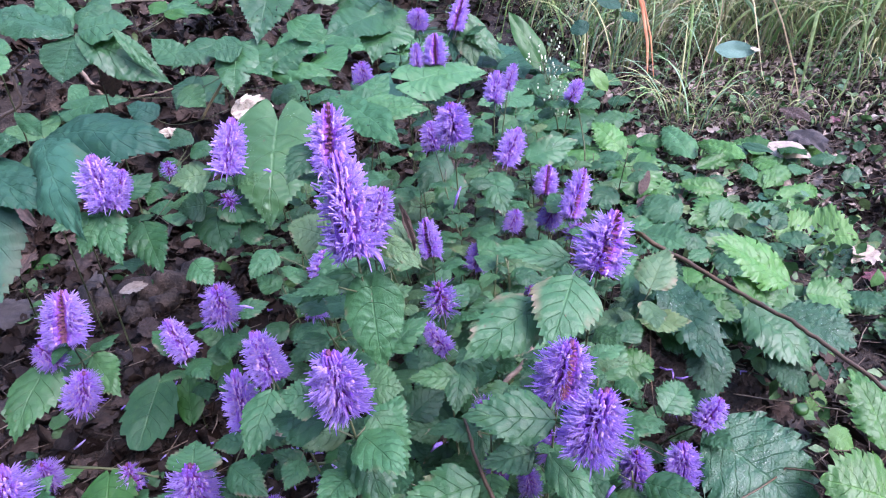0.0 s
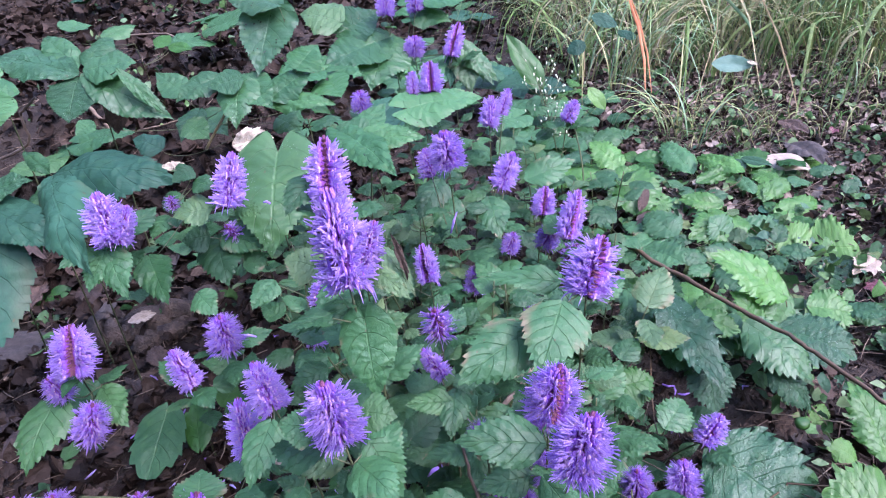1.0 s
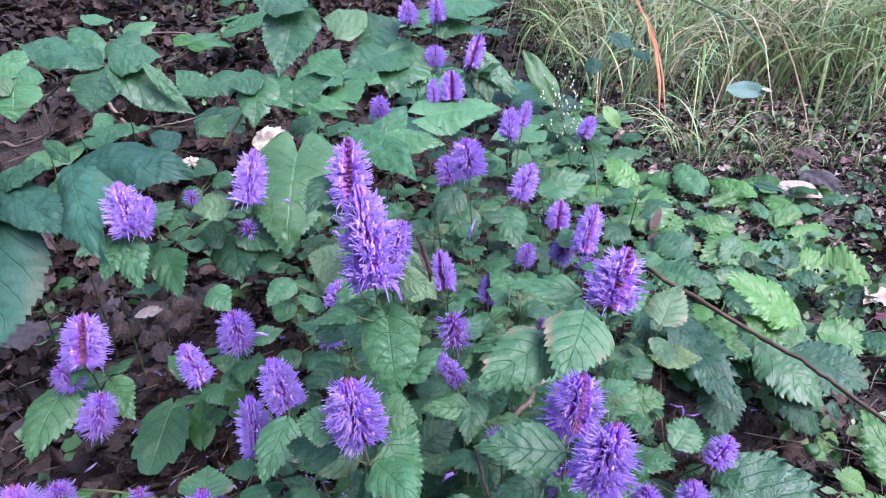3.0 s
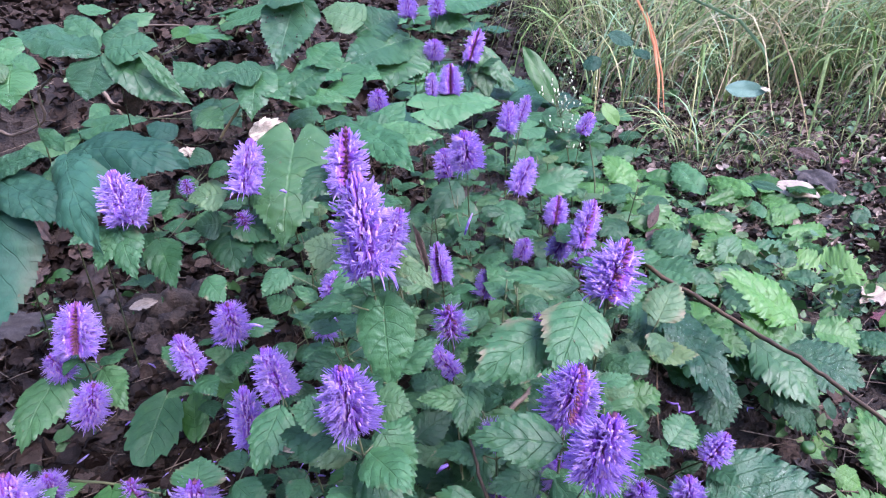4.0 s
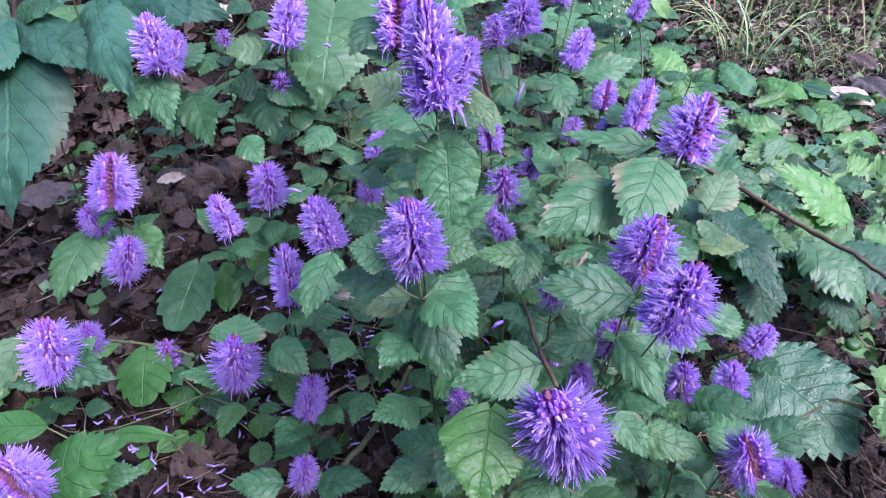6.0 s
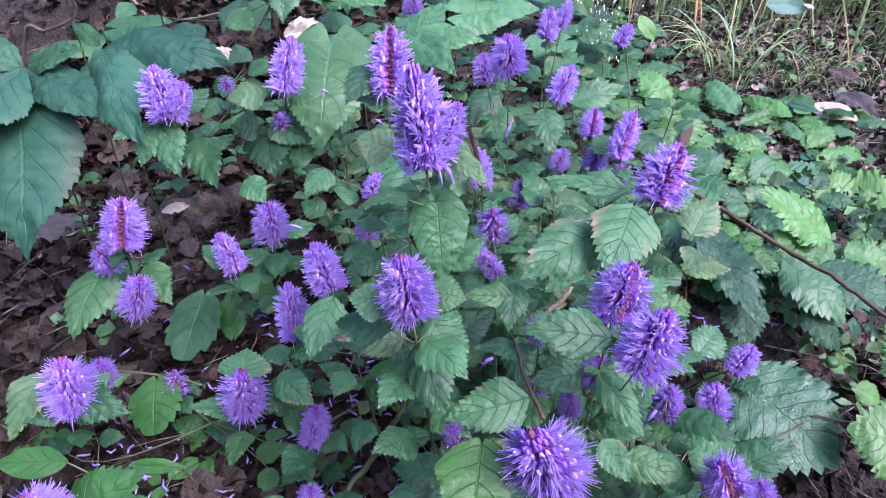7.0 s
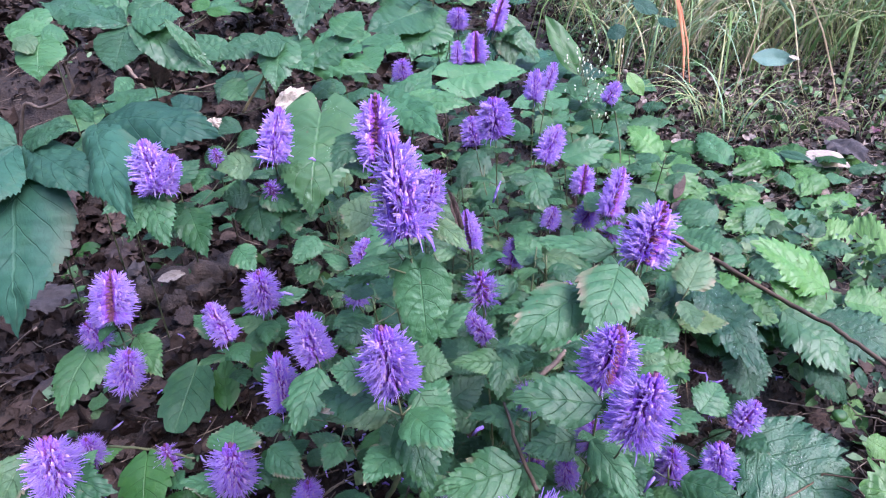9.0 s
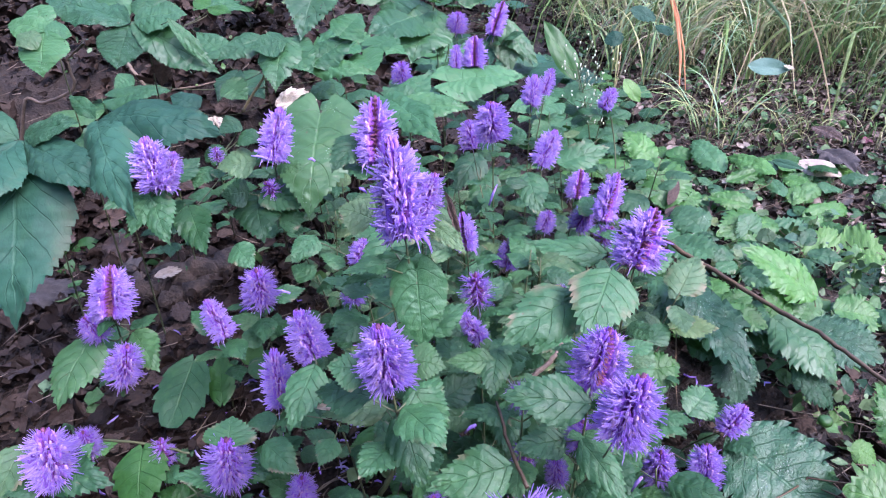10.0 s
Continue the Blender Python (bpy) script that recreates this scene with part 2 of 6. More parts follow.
CREAM = plain("cream_leaf_or_flower", (0.20, 0.16, 0.11), (0.55, 0.49, 0.38), 8.0, 0.8, 0.5, 0.002)
BLUE_LEAF = plain("bluish_fresh_leaf", (0.045, 0.13, 0.09), (0.08, 0.18, 0.125), 20.0, 0.5, 0.4, 0.002)
BERRY = plain("green_berry", (0.020, 0.075, 0.012), (0.045, 0.130, 0.025), 40.0, 0.45, 0.2)
# for the added, unseen ring that keeps low sky light out
SKY_BLOCK = plain("unseen_wall_green", (0.008, 0.02, 0.008), (0.04, 0.075, 0.025), 3.0, 0.8, 1.0, 0.2)


# ---- builders ----
rng = random.Random(7)


def mesh_object(name, verts, faces, mats, parent=None, label="", slots=None, uvs=None, smooth=True):
    me = bpy.data.meshes.new(name)
    me.from_pydata(verts, [], faces)
    for m in mats:
        me.materials.append(m)
    if slots:
        me.polygons.foreach_set("material_index", slots)
    if smooth:
        me.polygons.foreach_set("use_smooth", [True] * len(me.polygons))
    if uvs:
        layer = me.uv_layers.new(name="UVMap")
        for loop in me.loops:
            layer.data[loop.index].uv = uvs[loop.vertex_index]
    me.update()
    ob = new(name, me)
    if parent:
        ob.parent = parent
    if label:
        ob["label"] = label
    return ob


class Soup:
    """Vertices, faces and material slots that grow into one mesh."""

    def __init__(self):
        self.v, self.f, self.s = [], [], []

    def tube(self, pts, radii, sides=6, slot=0, cap=True):
        pts = [Vector(p) for p in pts]
        start, n = len(self.v), len(pts)
        side = None
        for i, p in enumerate(pts):
            d = (pts[min(i + 1, n - 1)] - pts[max(i - 1, 0)]).normalized()
            if side is None:
                side = d.orthogonal().normalized()
            side = (side - d * side.dot(d)).normalized()
            up = d.cross(side)
            r = radii[i] if isinstance(radii, (list, tuple)) else radii
            for k in range(sides):
                a = 2 * math.pi * k / sides
                self.v.append(p + (side * math.cos(a) + up * math.sin(a)) * r)
        for i in range(n - 1):
            for k in range(sides):
                a, b = start + i * sides + k, start + i * sides + (k + 1) % sides
                self.f.append((a, b, b + sides, a + sides))
                self.s.append(slot)
        if cap:
            self.f.append(tuple(start + (n - 1) * sides + k for k in range(sides)))
            self.f.append(tuple(start + k for k in reversed(range(sides))))
            self.s += [slot, slot]

    def ribbon(self, pts, widths, sides, slot=0, fold=0.25):
        """A folded blade along pts; sides are the vectors across it."""
        start, n = len(self.v), len(pts)
        for i, p in enumerate(pts):
            d = (Vector(pts[min(i + 1, n - 1)]) - Vector(pts[max(i - 1, 0)])).normalized()
            across = Vector(sides[i] if isinstance(sides, list) else sides)
            across = (across - d * across.dot(d)).normalized()
            low = across.cross(d)
            w = widths[i]
            self.v += [Vector(p) - across * w, Vector(p) - low * w * fold, Vector(p) + across * w]
        for i in range(n - 1):
            for k in range(2):
                a = start + i * 3 + k
                self.f.append((a, a + 1, a + 4, a + 3))
                self.s.append(slot)

    def scrap(self, p, size, seed, slot=0, flat=0.35, lift=0.4):
        """A small curled leaf of eight facets, lying roughly flat."""
        r = random.Random(seed)
        turn = Euler((r.gauss(0, flat), r.gauss(0, flat), r.uniform(0, 6.3))).to_matrix()
        start = len(self.v)
        w, bend, roll = r.uniform(0.28, 0.5), r.uniform(-lift, lift), r.uniform(-0.1, lift)
        prof = (0.15, 0.8, 1.0, 0.75, 0.1)
        for i in range(5):
            y = i / 4 - 0.5
            for u in (-1, 0, 1):
                x = u * w * prof[i] * (1 + r.uniform(-0.45, 0.3))
                z = bend * y * y * 1.5 + roll * abs(u) * prof[i] * 0.4 + r.uniform(-0.04, 0.04)
                self.v.append(Vector(p) + turn @ Vector((x, y + r.uniform(-0.04, 0.04), z)) * size)
        for i in range(4):
            for k in range(2):
                a = start + i * 3 + k
                self.f.append((a, a + 1, a + 4, a + 3))
                self.s.append(slot)

    def make(self, name, mats, parent=None, label="", smooth=True):
        return mesh_object(name, self.v, self.f, mats, parent, label, self.s, None, smooth)


def bezier(a, b, c, n):
    a, b, c = Vector(a), Vector(b), Vector(c)
    return [(a * (1 - t) + b * t) * (1 - t) + (b * (1 - t) + c * t) * t for t in [i / n for i in range(n + 1)]]


def frame_of(origin, along, normal, sx, sy, sz):
    """A matrix whose y runs along a direction and whose z is near the normal."""
    y = Vector(along).normalized()
    z = Vector(normal)
    z = (z - y * z.dot(y)).normalized()
    x = y.cross(z)
    m = Matrix((x * sx, y * sy, z * sz)).transposed().to_4x4()
    m.translation = Vector(origin)
    return m


# leaf outlines: place of the widest part, exponent of the tip, teeth, depth of teeth, heart-shaped base, pleating, fold, drooping
SHAPES = {
    "herb": dict(wide=0.34, tip=1.2, teeth=13, bite=0.13, heart=0.05, pleat=0.034, fold=0.14, droop=0.22, veins=6, lobe=0.02),
    "bramble": dict(wide=0.46, tip=0.95, teeth=14, bite=0.17, heart=0.04, pleat=0.050, fold=0.16, droop=0.26, veins=8, lobe=0.06),
    "broad": dict(wide=0.36, tip=1.4, teeth=22, bite=0.07, heart=0.08, pleat=0.022, fold=0.10, droop=0.22, veins=6, lobe=0.04),
    "palm": dict(wide=0.46, tip=1.25, teeth=24, bite=0.055, heart=0.0, pleat=0.022, fold=0.10, droop=0.26, veins=7, lobe=0.03),
    "heart": dict(wide=0.28, tip=1.2, teeth=24, bite=0.055, heart=0.22, pleat=0.014, fold=0.08, droop=0.16, veins=6),
    "round": dict(wide=0.52, tip=0.7, teeth=6, bite=0.15, heart=0.10, pleat=0.012, fold=0.06, droop=0.12, veins=5),
    "smooth": dict(wide=0.45, tip=1.0, teeth=0, bite=0.0, heart=0.0, pleat=0.008, fold=0.12, droop=0.16, veins=6),
    "dead": dict(wide=0.48, tip=1.0, teeth=7, bite=0.16, heart=0.0, pleat=0.05, fold=0.55, droop=0.5, veins=5, lobe=0.12),
}
LEAF_MESHES = {}


def leaf_mesh(kind, variant, material):
    """One unit long and one unit wide, base at the origin, tip along y, face along z."""
    key = (kind, variant, material.name)
    if key in LEAF_MESHES:
        return LEAF_MESHES[key]
    s, r = SHAPES[kind], random.Random("%s%d" % (kind, variant))
    across = 5
    rows = max(24, s["teeth"] * 3)
    fold, droop = s["fold"] * r.uniform(0.5, 1.5), s["droop"] * r.uniform(0.3, 2.0)
    twist, wave, shift = r.uniform(-0.3, 0.3), r.uniform(0.015, 0.045), r.uniform(0, 6)
    lop = r.uniform(-0.05, 0.05)
    rough = 0.022 if kind != "smooth" else 0.010
    verts, uvs, faces = [], [], []
    for i in range(rows + 1):
        v = i / rows
        if v < s["wide"]:
            w = (1 - ((s["wide"] - v) / s["wide"]) ** (2.6 if s["heart"] else 2.0)) ** 0.75
            low = min(0.8, s["heart"] * 2)
            w = low + (1 - low) * w
        else:
            w = max(0.0, 1 - ((v - s["wide"]) / (1 - s["wide"])) ** 1.7) ** s["tip"]
        w *= 1 + s.get("lobe", 0.0) * math.sin(v * math.pi * 7 + shift) * min(1.0, 4 * v, 4 * (1 - v))
        w = max(w, 0.012)
        for j in range(-across, across + 1):
            u = j / across
            tooth = 0.0
            if s["teeth"]:
                saw = (v * s["teeth"] + 0.2 * (u > 0)) % 1.0
                tooth = s["bite"] * (saw - 0.4) * min(1.0, w * 3)
            half = 0.5 * w * (1 + lop * (1 if u > 0 else -1)) + tooth * 0.5 * (abs(u) == 1)
            x = u * half
            y = v - s["heart"] * math.sin(math.pi * 0.78 * abs(u)) * (1 - v) ** 2.2 + (tooth * 0.5 if abs(u) == 1 else 0)
            phase = s["veins"] * (v - 0.3 * abs(u))
            z = fold * (abs(x) - 0.25 * w) + droop * (v - v ** 2.2) + s["pleat"] * (abs(math.sin(math.pi * phase)) ** 1.2 - 0.45) * min(1, 3 * abs(u)) * w
            z -= 0.35 * droop * (abs(x) * 2) ** 2
            z += twist * x * (v - 0.4) + wave * math.sin(9 * v + shift + 2.2 * (u > 0)) * abs(u) * w
            z += rough * noise.noise((x * 11 + shift, y * 11, shift)) * min(1.0, 4 * v) + 0.6 * rough * noise.noise((x * 26, y * 26 + shift, 3.0))
            x *= 1 + 0.09 * noise.noise((shift, v * 5, 1.0 if u > 0 else 6.0)) * abs(u)
            verts.append((x, y, z))
            uvs.append((u, v))
    n = 2 * across + 1
    for i in range(rows):
        for j in range(n - 1):
            a = i * n + j
            faces.append((a, a + 1, a + n + 1, a + n))
    ob = mesh_object("leaf", verts, faces, [material], uvs=uvs)
    me = ob.data
    bpy.data.objects.remove(ob)
    LEAF_MESHES[key] = me
    return me


def p_far(a, b):
    return (a - b).length > 0.12


class Plant:
    """A plant under an Empty at its root; leaves and spikes are hung on it and its stems are built last."""

    def __init__(self, name, root, label, category, group="", stem=STEM, thick=0.0011):
        self.root = Vector(root)
        self.ob = tagged(new(name), label, category, group)
        self.ob.location = self.root
        self.stem, self.thick = stem, thick
        self.tops, self.hung, self.lines = [], [], []

    def leaf(self, kind, material, base, tip, normal, width, label=""):
        base, tip = Vector(base), Vector(tip)
        d = tip - base
        ob = new("leaf", leaf_mesh(kind, rng.randrange(4), material))
        length = d.length
        ob.parent = self.ob
        ob.matrix_world = frame_of(base - self.root, d, normal, width, length, length)
        if label:
            ob["label"] = label
        self.hung.append((base, d.normalized()))
        return ob

    def spike(self, tip, base, radius, back=0.0, full=0):
        """A flower spike; back: degrees by which its bare, red-bracted side is turned from the north."""
        tip, base = Vector(tip), Vector(base)
        rachis, florets = SPIKES[full]
        radius *= 0.84
        d = tip - base
        y = Matrix.Rotation(radians(back), 3, d.normalized()) @ Vector((0, 1, 0.001))
        z = d.normalized()
        y = (y - z * y.dot(z)).normalized()
        m = Matrix((y.cross(z) * radius, y * radius, z * d.length)).transposed().to_4x4()
        m.translation = base - self.root
        part = new("flower_spike", rachis)
        part.parent, part.matrix_world = self.ob, m
        part["label"] = "violet flower spike with wine-red bracts"
        inner = new("bloom", florets)
        inner.parent = part
        inner["kind"] = "stuff"
        self.tops.append(base + d * 0.1)

    def pairs(self, count, size, material, low=0.3):
        """Opposite pairs of leaves down the first stem."""
        if not self.tops:
            return
        path = self.path(self.tops[0])
        turn = rng.uniform(0, 3.1)
        for i in range(count):
            t = 1 - (0.06 + (1 - low - 0.06) * i / max(1, count - 1)) if count > 1 else 0.9
            k = t * (len(path) - 1)
            p = path[int(k)].lerp(path[min(int(k) + 1, len(path) - 1)], k % 1)
            turn += 1.45
            for flip in (0, math.pi):
                a = turn + flip + rng.uniform(-0.3, 0.3)
                out = Vector((math.cos(a), math.sin(a), rng.uniform(-0.25, 0.35)))
                b = p + out * rng.uniform(0.006, 0.016)
                l = size * rng.uniform(0.65, 1.15)
                up = Vector((rng.uniform(-0.3, 0.3), rng.uniform(-0.5, 0.1), 1))
                self.leaf("herb", material, b, b + out.normalized() * l, up, l * rng.uniform(0.62, 0.8))
                # a small leaf in the axil, close to the stem
                if rng.random() < 0.6:
                    a += rng.uniform(-0.9, 0.9)
                    out = Vector((math.cos(a), math.sin(a), rng.uniform(-0.1, 0.7))).normalized()
                    l = size * rng.uniform(0.28, 0.55)
                    self.leaf("herb", material, p, p + out * l, up, l * 0.6)
                    self.hung.pop()

    def path(self, top):
        mid = self.root.lerp(top, 0.55) + Vector((0.12 * (top.x - self.root.x), 0.12 * (top.y - self.root.y), 0)) * -1
        return bezier(self.root, mid, top, 10)

    def finish(self):
        """One stem a top, then a leaf stalk to each leaf from the nearest stem."""
        paths = []
        if not self.tops and self.hung:
            mid = sum((b for b, d in self.hung), Vector()) / len(self.hung)
            self.tops.append(mid + Vector((0, 0.012, -0.012)))
        for i, top in enumerate(self.tops):
            if i == 0:
                pts = self.path(top)
            else:
                k = paths[0][6]
                pts = bezier(k, k.lerp(top, 0.5) + Vector((0, 0, -0.012)), top, 8)
            paths.append(pts)
            s = Soup()
            n = len(pts) - 1
            s.tube(pts, [self.thick * (1.0 - 0.45 * j / n) * (1 if i == 0 else 0.8) for j in range(n + 1)], 6)
            self.part("stem", s)
        for base, d in self.hung:
            best = self.root
            for pts in paths:
                for p in pts:
                    if p.z < base.z + 0.015 and (p - base).length + abs(p.z - base.z + 0.012) * 0.3 < (best - base).length:
                        best = p
            if p_far(best, base) and len(paths[0]) > 1:
                best = min((p for p in paths[0] if p.z < base.z), key=lambda p: (p - base).length, default=self.root)
            s = Soup()
            reach = (best - base).length
            s.tube(bezier(best, base - d * reach * 0.16 - Vector((0, 0, reach * 0.25)), base + d * 0.003, 6), [self.thick * (0.52 - 0.04 * j) for j in range(7)], 5)
            self.part("leaf_stalk", s)

    def part(self, name, soup):
        ob = soup.make(name, [self.stem], self.ob)
        for v in ob.data.vertices:
            v.co -= self.root


def make_spike(seed, tiers=13, each=15, gap=44.0, ragged=0.0, long=3.0):
    """A unit spike: one long, radius one, its florets in whorls. A narrow strip on the far side of the sun stays bare and shows rachis and bracts."""
    r = random.Random(seed)
    flat = lambda p: Vector((p.x, p.y, p.z / long))
    reach = lambda h: min(1.0, 0.72 + 2.2 * h) * (1.0 - 0.66 * max(0.0, (h - 0.42) / 0.58) ** 1.7)
    core = Soup()
    core.tube([(0, 0, h / 10) for h in range(11)], [0.17 - 0.008 * h for h in range(11)], 8)
    soup = Soup()
    for i in range(tiers):
        h = (i + 0.35) / tiers
        turn = r.uniform(0, 2 * math.pi)
        n = max(6, int(each * (1 - 0.35 * h)))
        for k in range(n):
            a = turn + 2 * math.pi * (k + r.uniform(-0.3, 0.3)) / n
            off = abs((a - math.pi / 2 + math.pi) % (2 * math.pi) - math.pi)
            out = Vector((math.cos(a), math.sin(a), 0))
            root = out * 0.10 + Vector((0, 0, (0.93 * h + r.uniform(-0.012, 0.012)) * long))
            lift = -0.12 + 0.5 * h + 2.2 * max(0.0, h - 0.6) ** 1.3 + r.uniform(-0.14, 0.14)
            bare = off < radians(gap / 2) or r.random() < ragged
            # a wine-red bract under each floret
            way = (out + Vector((0, 0, lift - 0.25))).normalized()
            across = Vector((-out.y, out.x, 0))
            size = reach(h) * (0.42 if bare else 0.36)
            core.ribbon([flat(root), flat(root + way * size * 0.55), flat(root + way * size + Vector((0, 0, 0.06)))], [0.05, 0.075, 0.008], across, 0, 0.4)
            if bare:
                continue
            way = (out + Vector((0, 0, lift))).normalized()
            length = reach(h) * r.uniform(0.78, 1.06)
            curl = Vector((r.uniform(-0.08, 0.08), r.uniform(-0.08, 0.08), r.uniform(-0.08, 0.08)))
            at = lambda d: flat(root + way * d * length + curl * d * d)
            fat = r.uniform(0.8, 1.15)
            soup.tube([at(0.0), at(0.14), at(0.30), at(0.38)], [0.034, 0.048 * fat, 0.052 * fat, 0.04], 6, 0, False)
            end = r.uniform(0.46, 0.66) if h < 0.75 else r.uniform(0.45, 0.58)
            soup.tube([at(0.34), at(0.44), at(end)], [0.036, 0.042 * fat, 0.052 * fat], 6, 1, False)
            knob = 0.068 * fat * (1.0 if h < 0.8 else 0.8)
            soup.tube([at(end - 0.03), at(end + 0.03), at(end + 0.09), at(end + 0.13)], [0.055, knob, knob * 0.85, 0.02], 6, 2 if h < 0.84 and r.random() < 0.5 else 1)
            if h > 0.86:
                continue
            for j in range(7):
                stray = Vector((r.gauss(0, 0.11), r.gauss(0, 0.11), r.gauss(0.0, 0.11)))
                tip = flat(root + way * r.uniform(0.86, 1.2) * length + curl + stray)
                soup.tube([at(0.5), at(0.55).lerp(tip, 0.5), tip], [0.014, 0.0115, 0.009], 3, 3, False)
    # a few spent florets dangle at the foot of the spike
    for i in range(3):
        a = r.uniform(0, 2 * math.pi)
        out = Vector((math.cos(a), math.sin(a), 0))
        root = out * 0.3 + Vector((0, 0, r.uniform(0.05, 0.3)))
        pts = [root, root + out * 0.35 + Vector((0, 0, -0.15)), root + out * 0.6 + Vector((0, 0, -0.45)), root + out * 0.66 + Vector((0, 0, -0.75))]
        soup.tube([flat(p) for p in pts], [0.012, 0.02, 0.026, 0.01], 5, 3)
    rachis = core.make("flower_spike", [BRACT])
    petals = soup.make("florets", [CALYX, FLORET, PETAL_TIP, STAMEN])
    pair = rachis.data, petals.data
    for ob in (rachis, petals):
        bpy.data.objects.remove(ob)
    return pair


SPIKES = [make_spike(1, 14, 19, 62), make_spike(2, 13, 19, 66), make_spike(3, 11, 17, 10, 0.06), make_spike(4, 8, 12, 0, 0.25)]


# ---- ground ----
def smooth_step(v):
    v = max(0.0, min(1.0, v))
    return v * v * (3 - 2 * v)


def soil_height(x, y):
    """Nearly level under the flowers, with a low bank behind on the left and a slight dip on the right."""
    bank = 0.24 * smooth_step((y - 0.9) / 0.3) * smooth_step((-0.12 - x) / 0.35)
    dip = 0.04 * max(0.0, min(1.0, (x - 0.3) * 2)) * max(0.0, min(1.0, 2.4 - y))
    return 0.018 * noise.noise((x * 1.7, y * 1.7, 0.3)) + 0.008 * noise.noise((x * 7, y * 7, 2.0)) + 0.005 * noise.noise((x * 22, y * 22, 5.0)) + bank - dip


def ground():
    """One sheet, fine near the plants and coarse to the horizon."""
    axis = sorted({round(a * 0.03, 3) for a in range(-45, 60)} | {s * 2.0 * 1.5 ** k for k in range(1, 12) for s in (-1, 1)})
    ys = sorted({round(a * 0.03, 3) for a in range(-20, 120)} | {-0.7 - 1.5 ** k for k in range(1, 12)} | {3.6 + 1.6 ** k for k in range(1, 11)})
    verts = [(x, y, soil_height(x, y)) for y in ys for x in axis]
    n = len(axis)
    faces = [(j * n + i, j * n + i + 1, (j + 1) * n + i + 1, (j + 1) * n + i) for j in range(len(ys) - 1) for i in range(n - 1)]
    tagged(mesh_object("ground", verts, faces, [SOIL]), "dark brown woodland soil under fallen leaves", "ground", kind="structure")


ground()


def litter():
    s = Soup()
    r = random.Random(3)
    for i in range(24000):
        y = 0.15 + 5.4 * r.random() ** 2.0
        x = r.uniform(-0.75 - y * 0.55, 0.75 + y * 0.55)
        if x > 0.25 and y > 1.15 and r.random() < 0.6:
            continue
        s.scrap((x, y, soil_height(x, y) + r.uniform(0.002, 0.02)), (0.005 + 0.022 * r.random() ** 3) * (1 + 0.35 * y), i, 0, 0.65, 0.9)
    for i in range(22000):
        y = r.uniform(0.2, 1.5)
        x = r.uniform(-0.4 - y * 0.6, 0.4 + y * 0.6)
        s.scrap((x, y, soil_height(x, y) + r.uniform(0.004, 0.024)), r.uniform(0.0025, 0.008), i + 90000, 0, 0.9, 0.6)
    for i in range(20000):
        a, d = r.uniform(0, 6.283), 5.0 * r.random() ** 0.6
        x, y = d * math.cos(a), 0.3 + d * math.sin(a)
        if 0.1 < y < 2.2 and abs(x) < 0.5 + 0.6 * y:
            continue
        s.scrap((x, y, soil_height(x, y) + r.uniform(0.002, 0.02)), r.uniform(0.02, 0.07), i + 200000, 0, 0.45, 0.8)
    for i in range(11000):
        y = r.uniform(0.9, 3.2)
        x = r.uniform(0.2, 0.75 + 0.6 * y)
        s.scrap((x, y, soil_height(x, y) + r.uniform(0.003, 0.03)), r.uniform(0.008, 0.03), i + 300000, 0, 0.8, 0.8)
    for i in range(2600):
        x, y = r.uniform(-0.75, 0.0), r.uniform(0.2, 1.3)
        s.scrap((x, y, soil_height(x, y) + r.uniform(0.008, 0.03)), r.uniform(0.01, 0.034), i + 400000, 0, 0.6, 1.1)
    for i in range(5200):
        x, y = r.uniform(-1.9, -0.12), r.uniform(0.85, 2.9)
        s.scrap((x, y, soil_height(x, y) + r.uniform(0.004, 0.03)), r.uniform(0.012, 0.045), i + 500000, 0, 0.6, 1.0)
    for i in range(15000):
        y = r.uniform(0.95, 2.7)
        x = r.uniform(0.34, 0.65 + 0.62 * y)
        s.scrap((x, y, soil_height(x, y) + r.uniform(0.006, 0.03)), r.uniform(0.006, 0.027), i + 600000, 1, 0.8, 0.9)
    tagged(s.make("leaf_litter", [LITTER, DRY_SCRAP]), "curled brown fallen leaves covering the soil", "leaf litter", kind="stuff")


litter()


def woods():
    """An unseen ring added to close the place and block low sky light: an uneven green wall, taller on the left and
    behind than over the open grass.
    """
    n, rows = 90, 14
    verts, faces = [], []
    for i in range(n):
        a = 2 * math.pi * i / n
        d = Vector((math.cos(a), math.sin(a), 0))
        tall = 4.2 - 1.9 * d.x + 0.8 * noise.noise(d * 3)
        for k in range(rows):
            h = k / (rows - 1)
            p = d * (7.0 + 0.9 * noise.noise(d * 9 + Vector((0, 0, h * 4))) + 0.6 * h)
            verts.append((p.x, p.y + 0.8, h * tall - 0.1))
    for i in range(n):
        for k in range(rows - 1):
            a, b = i * rows + k, ((i + 1) % n) * rows + k
            faces.append((a, b, b + 1, a + 1))
    tagged(mesh_object("backdrop", verts, faces, [SKY_BLOCK]), "unseen dark green wall added round the clearing to block low light", "woods", kind="structure")


woods()


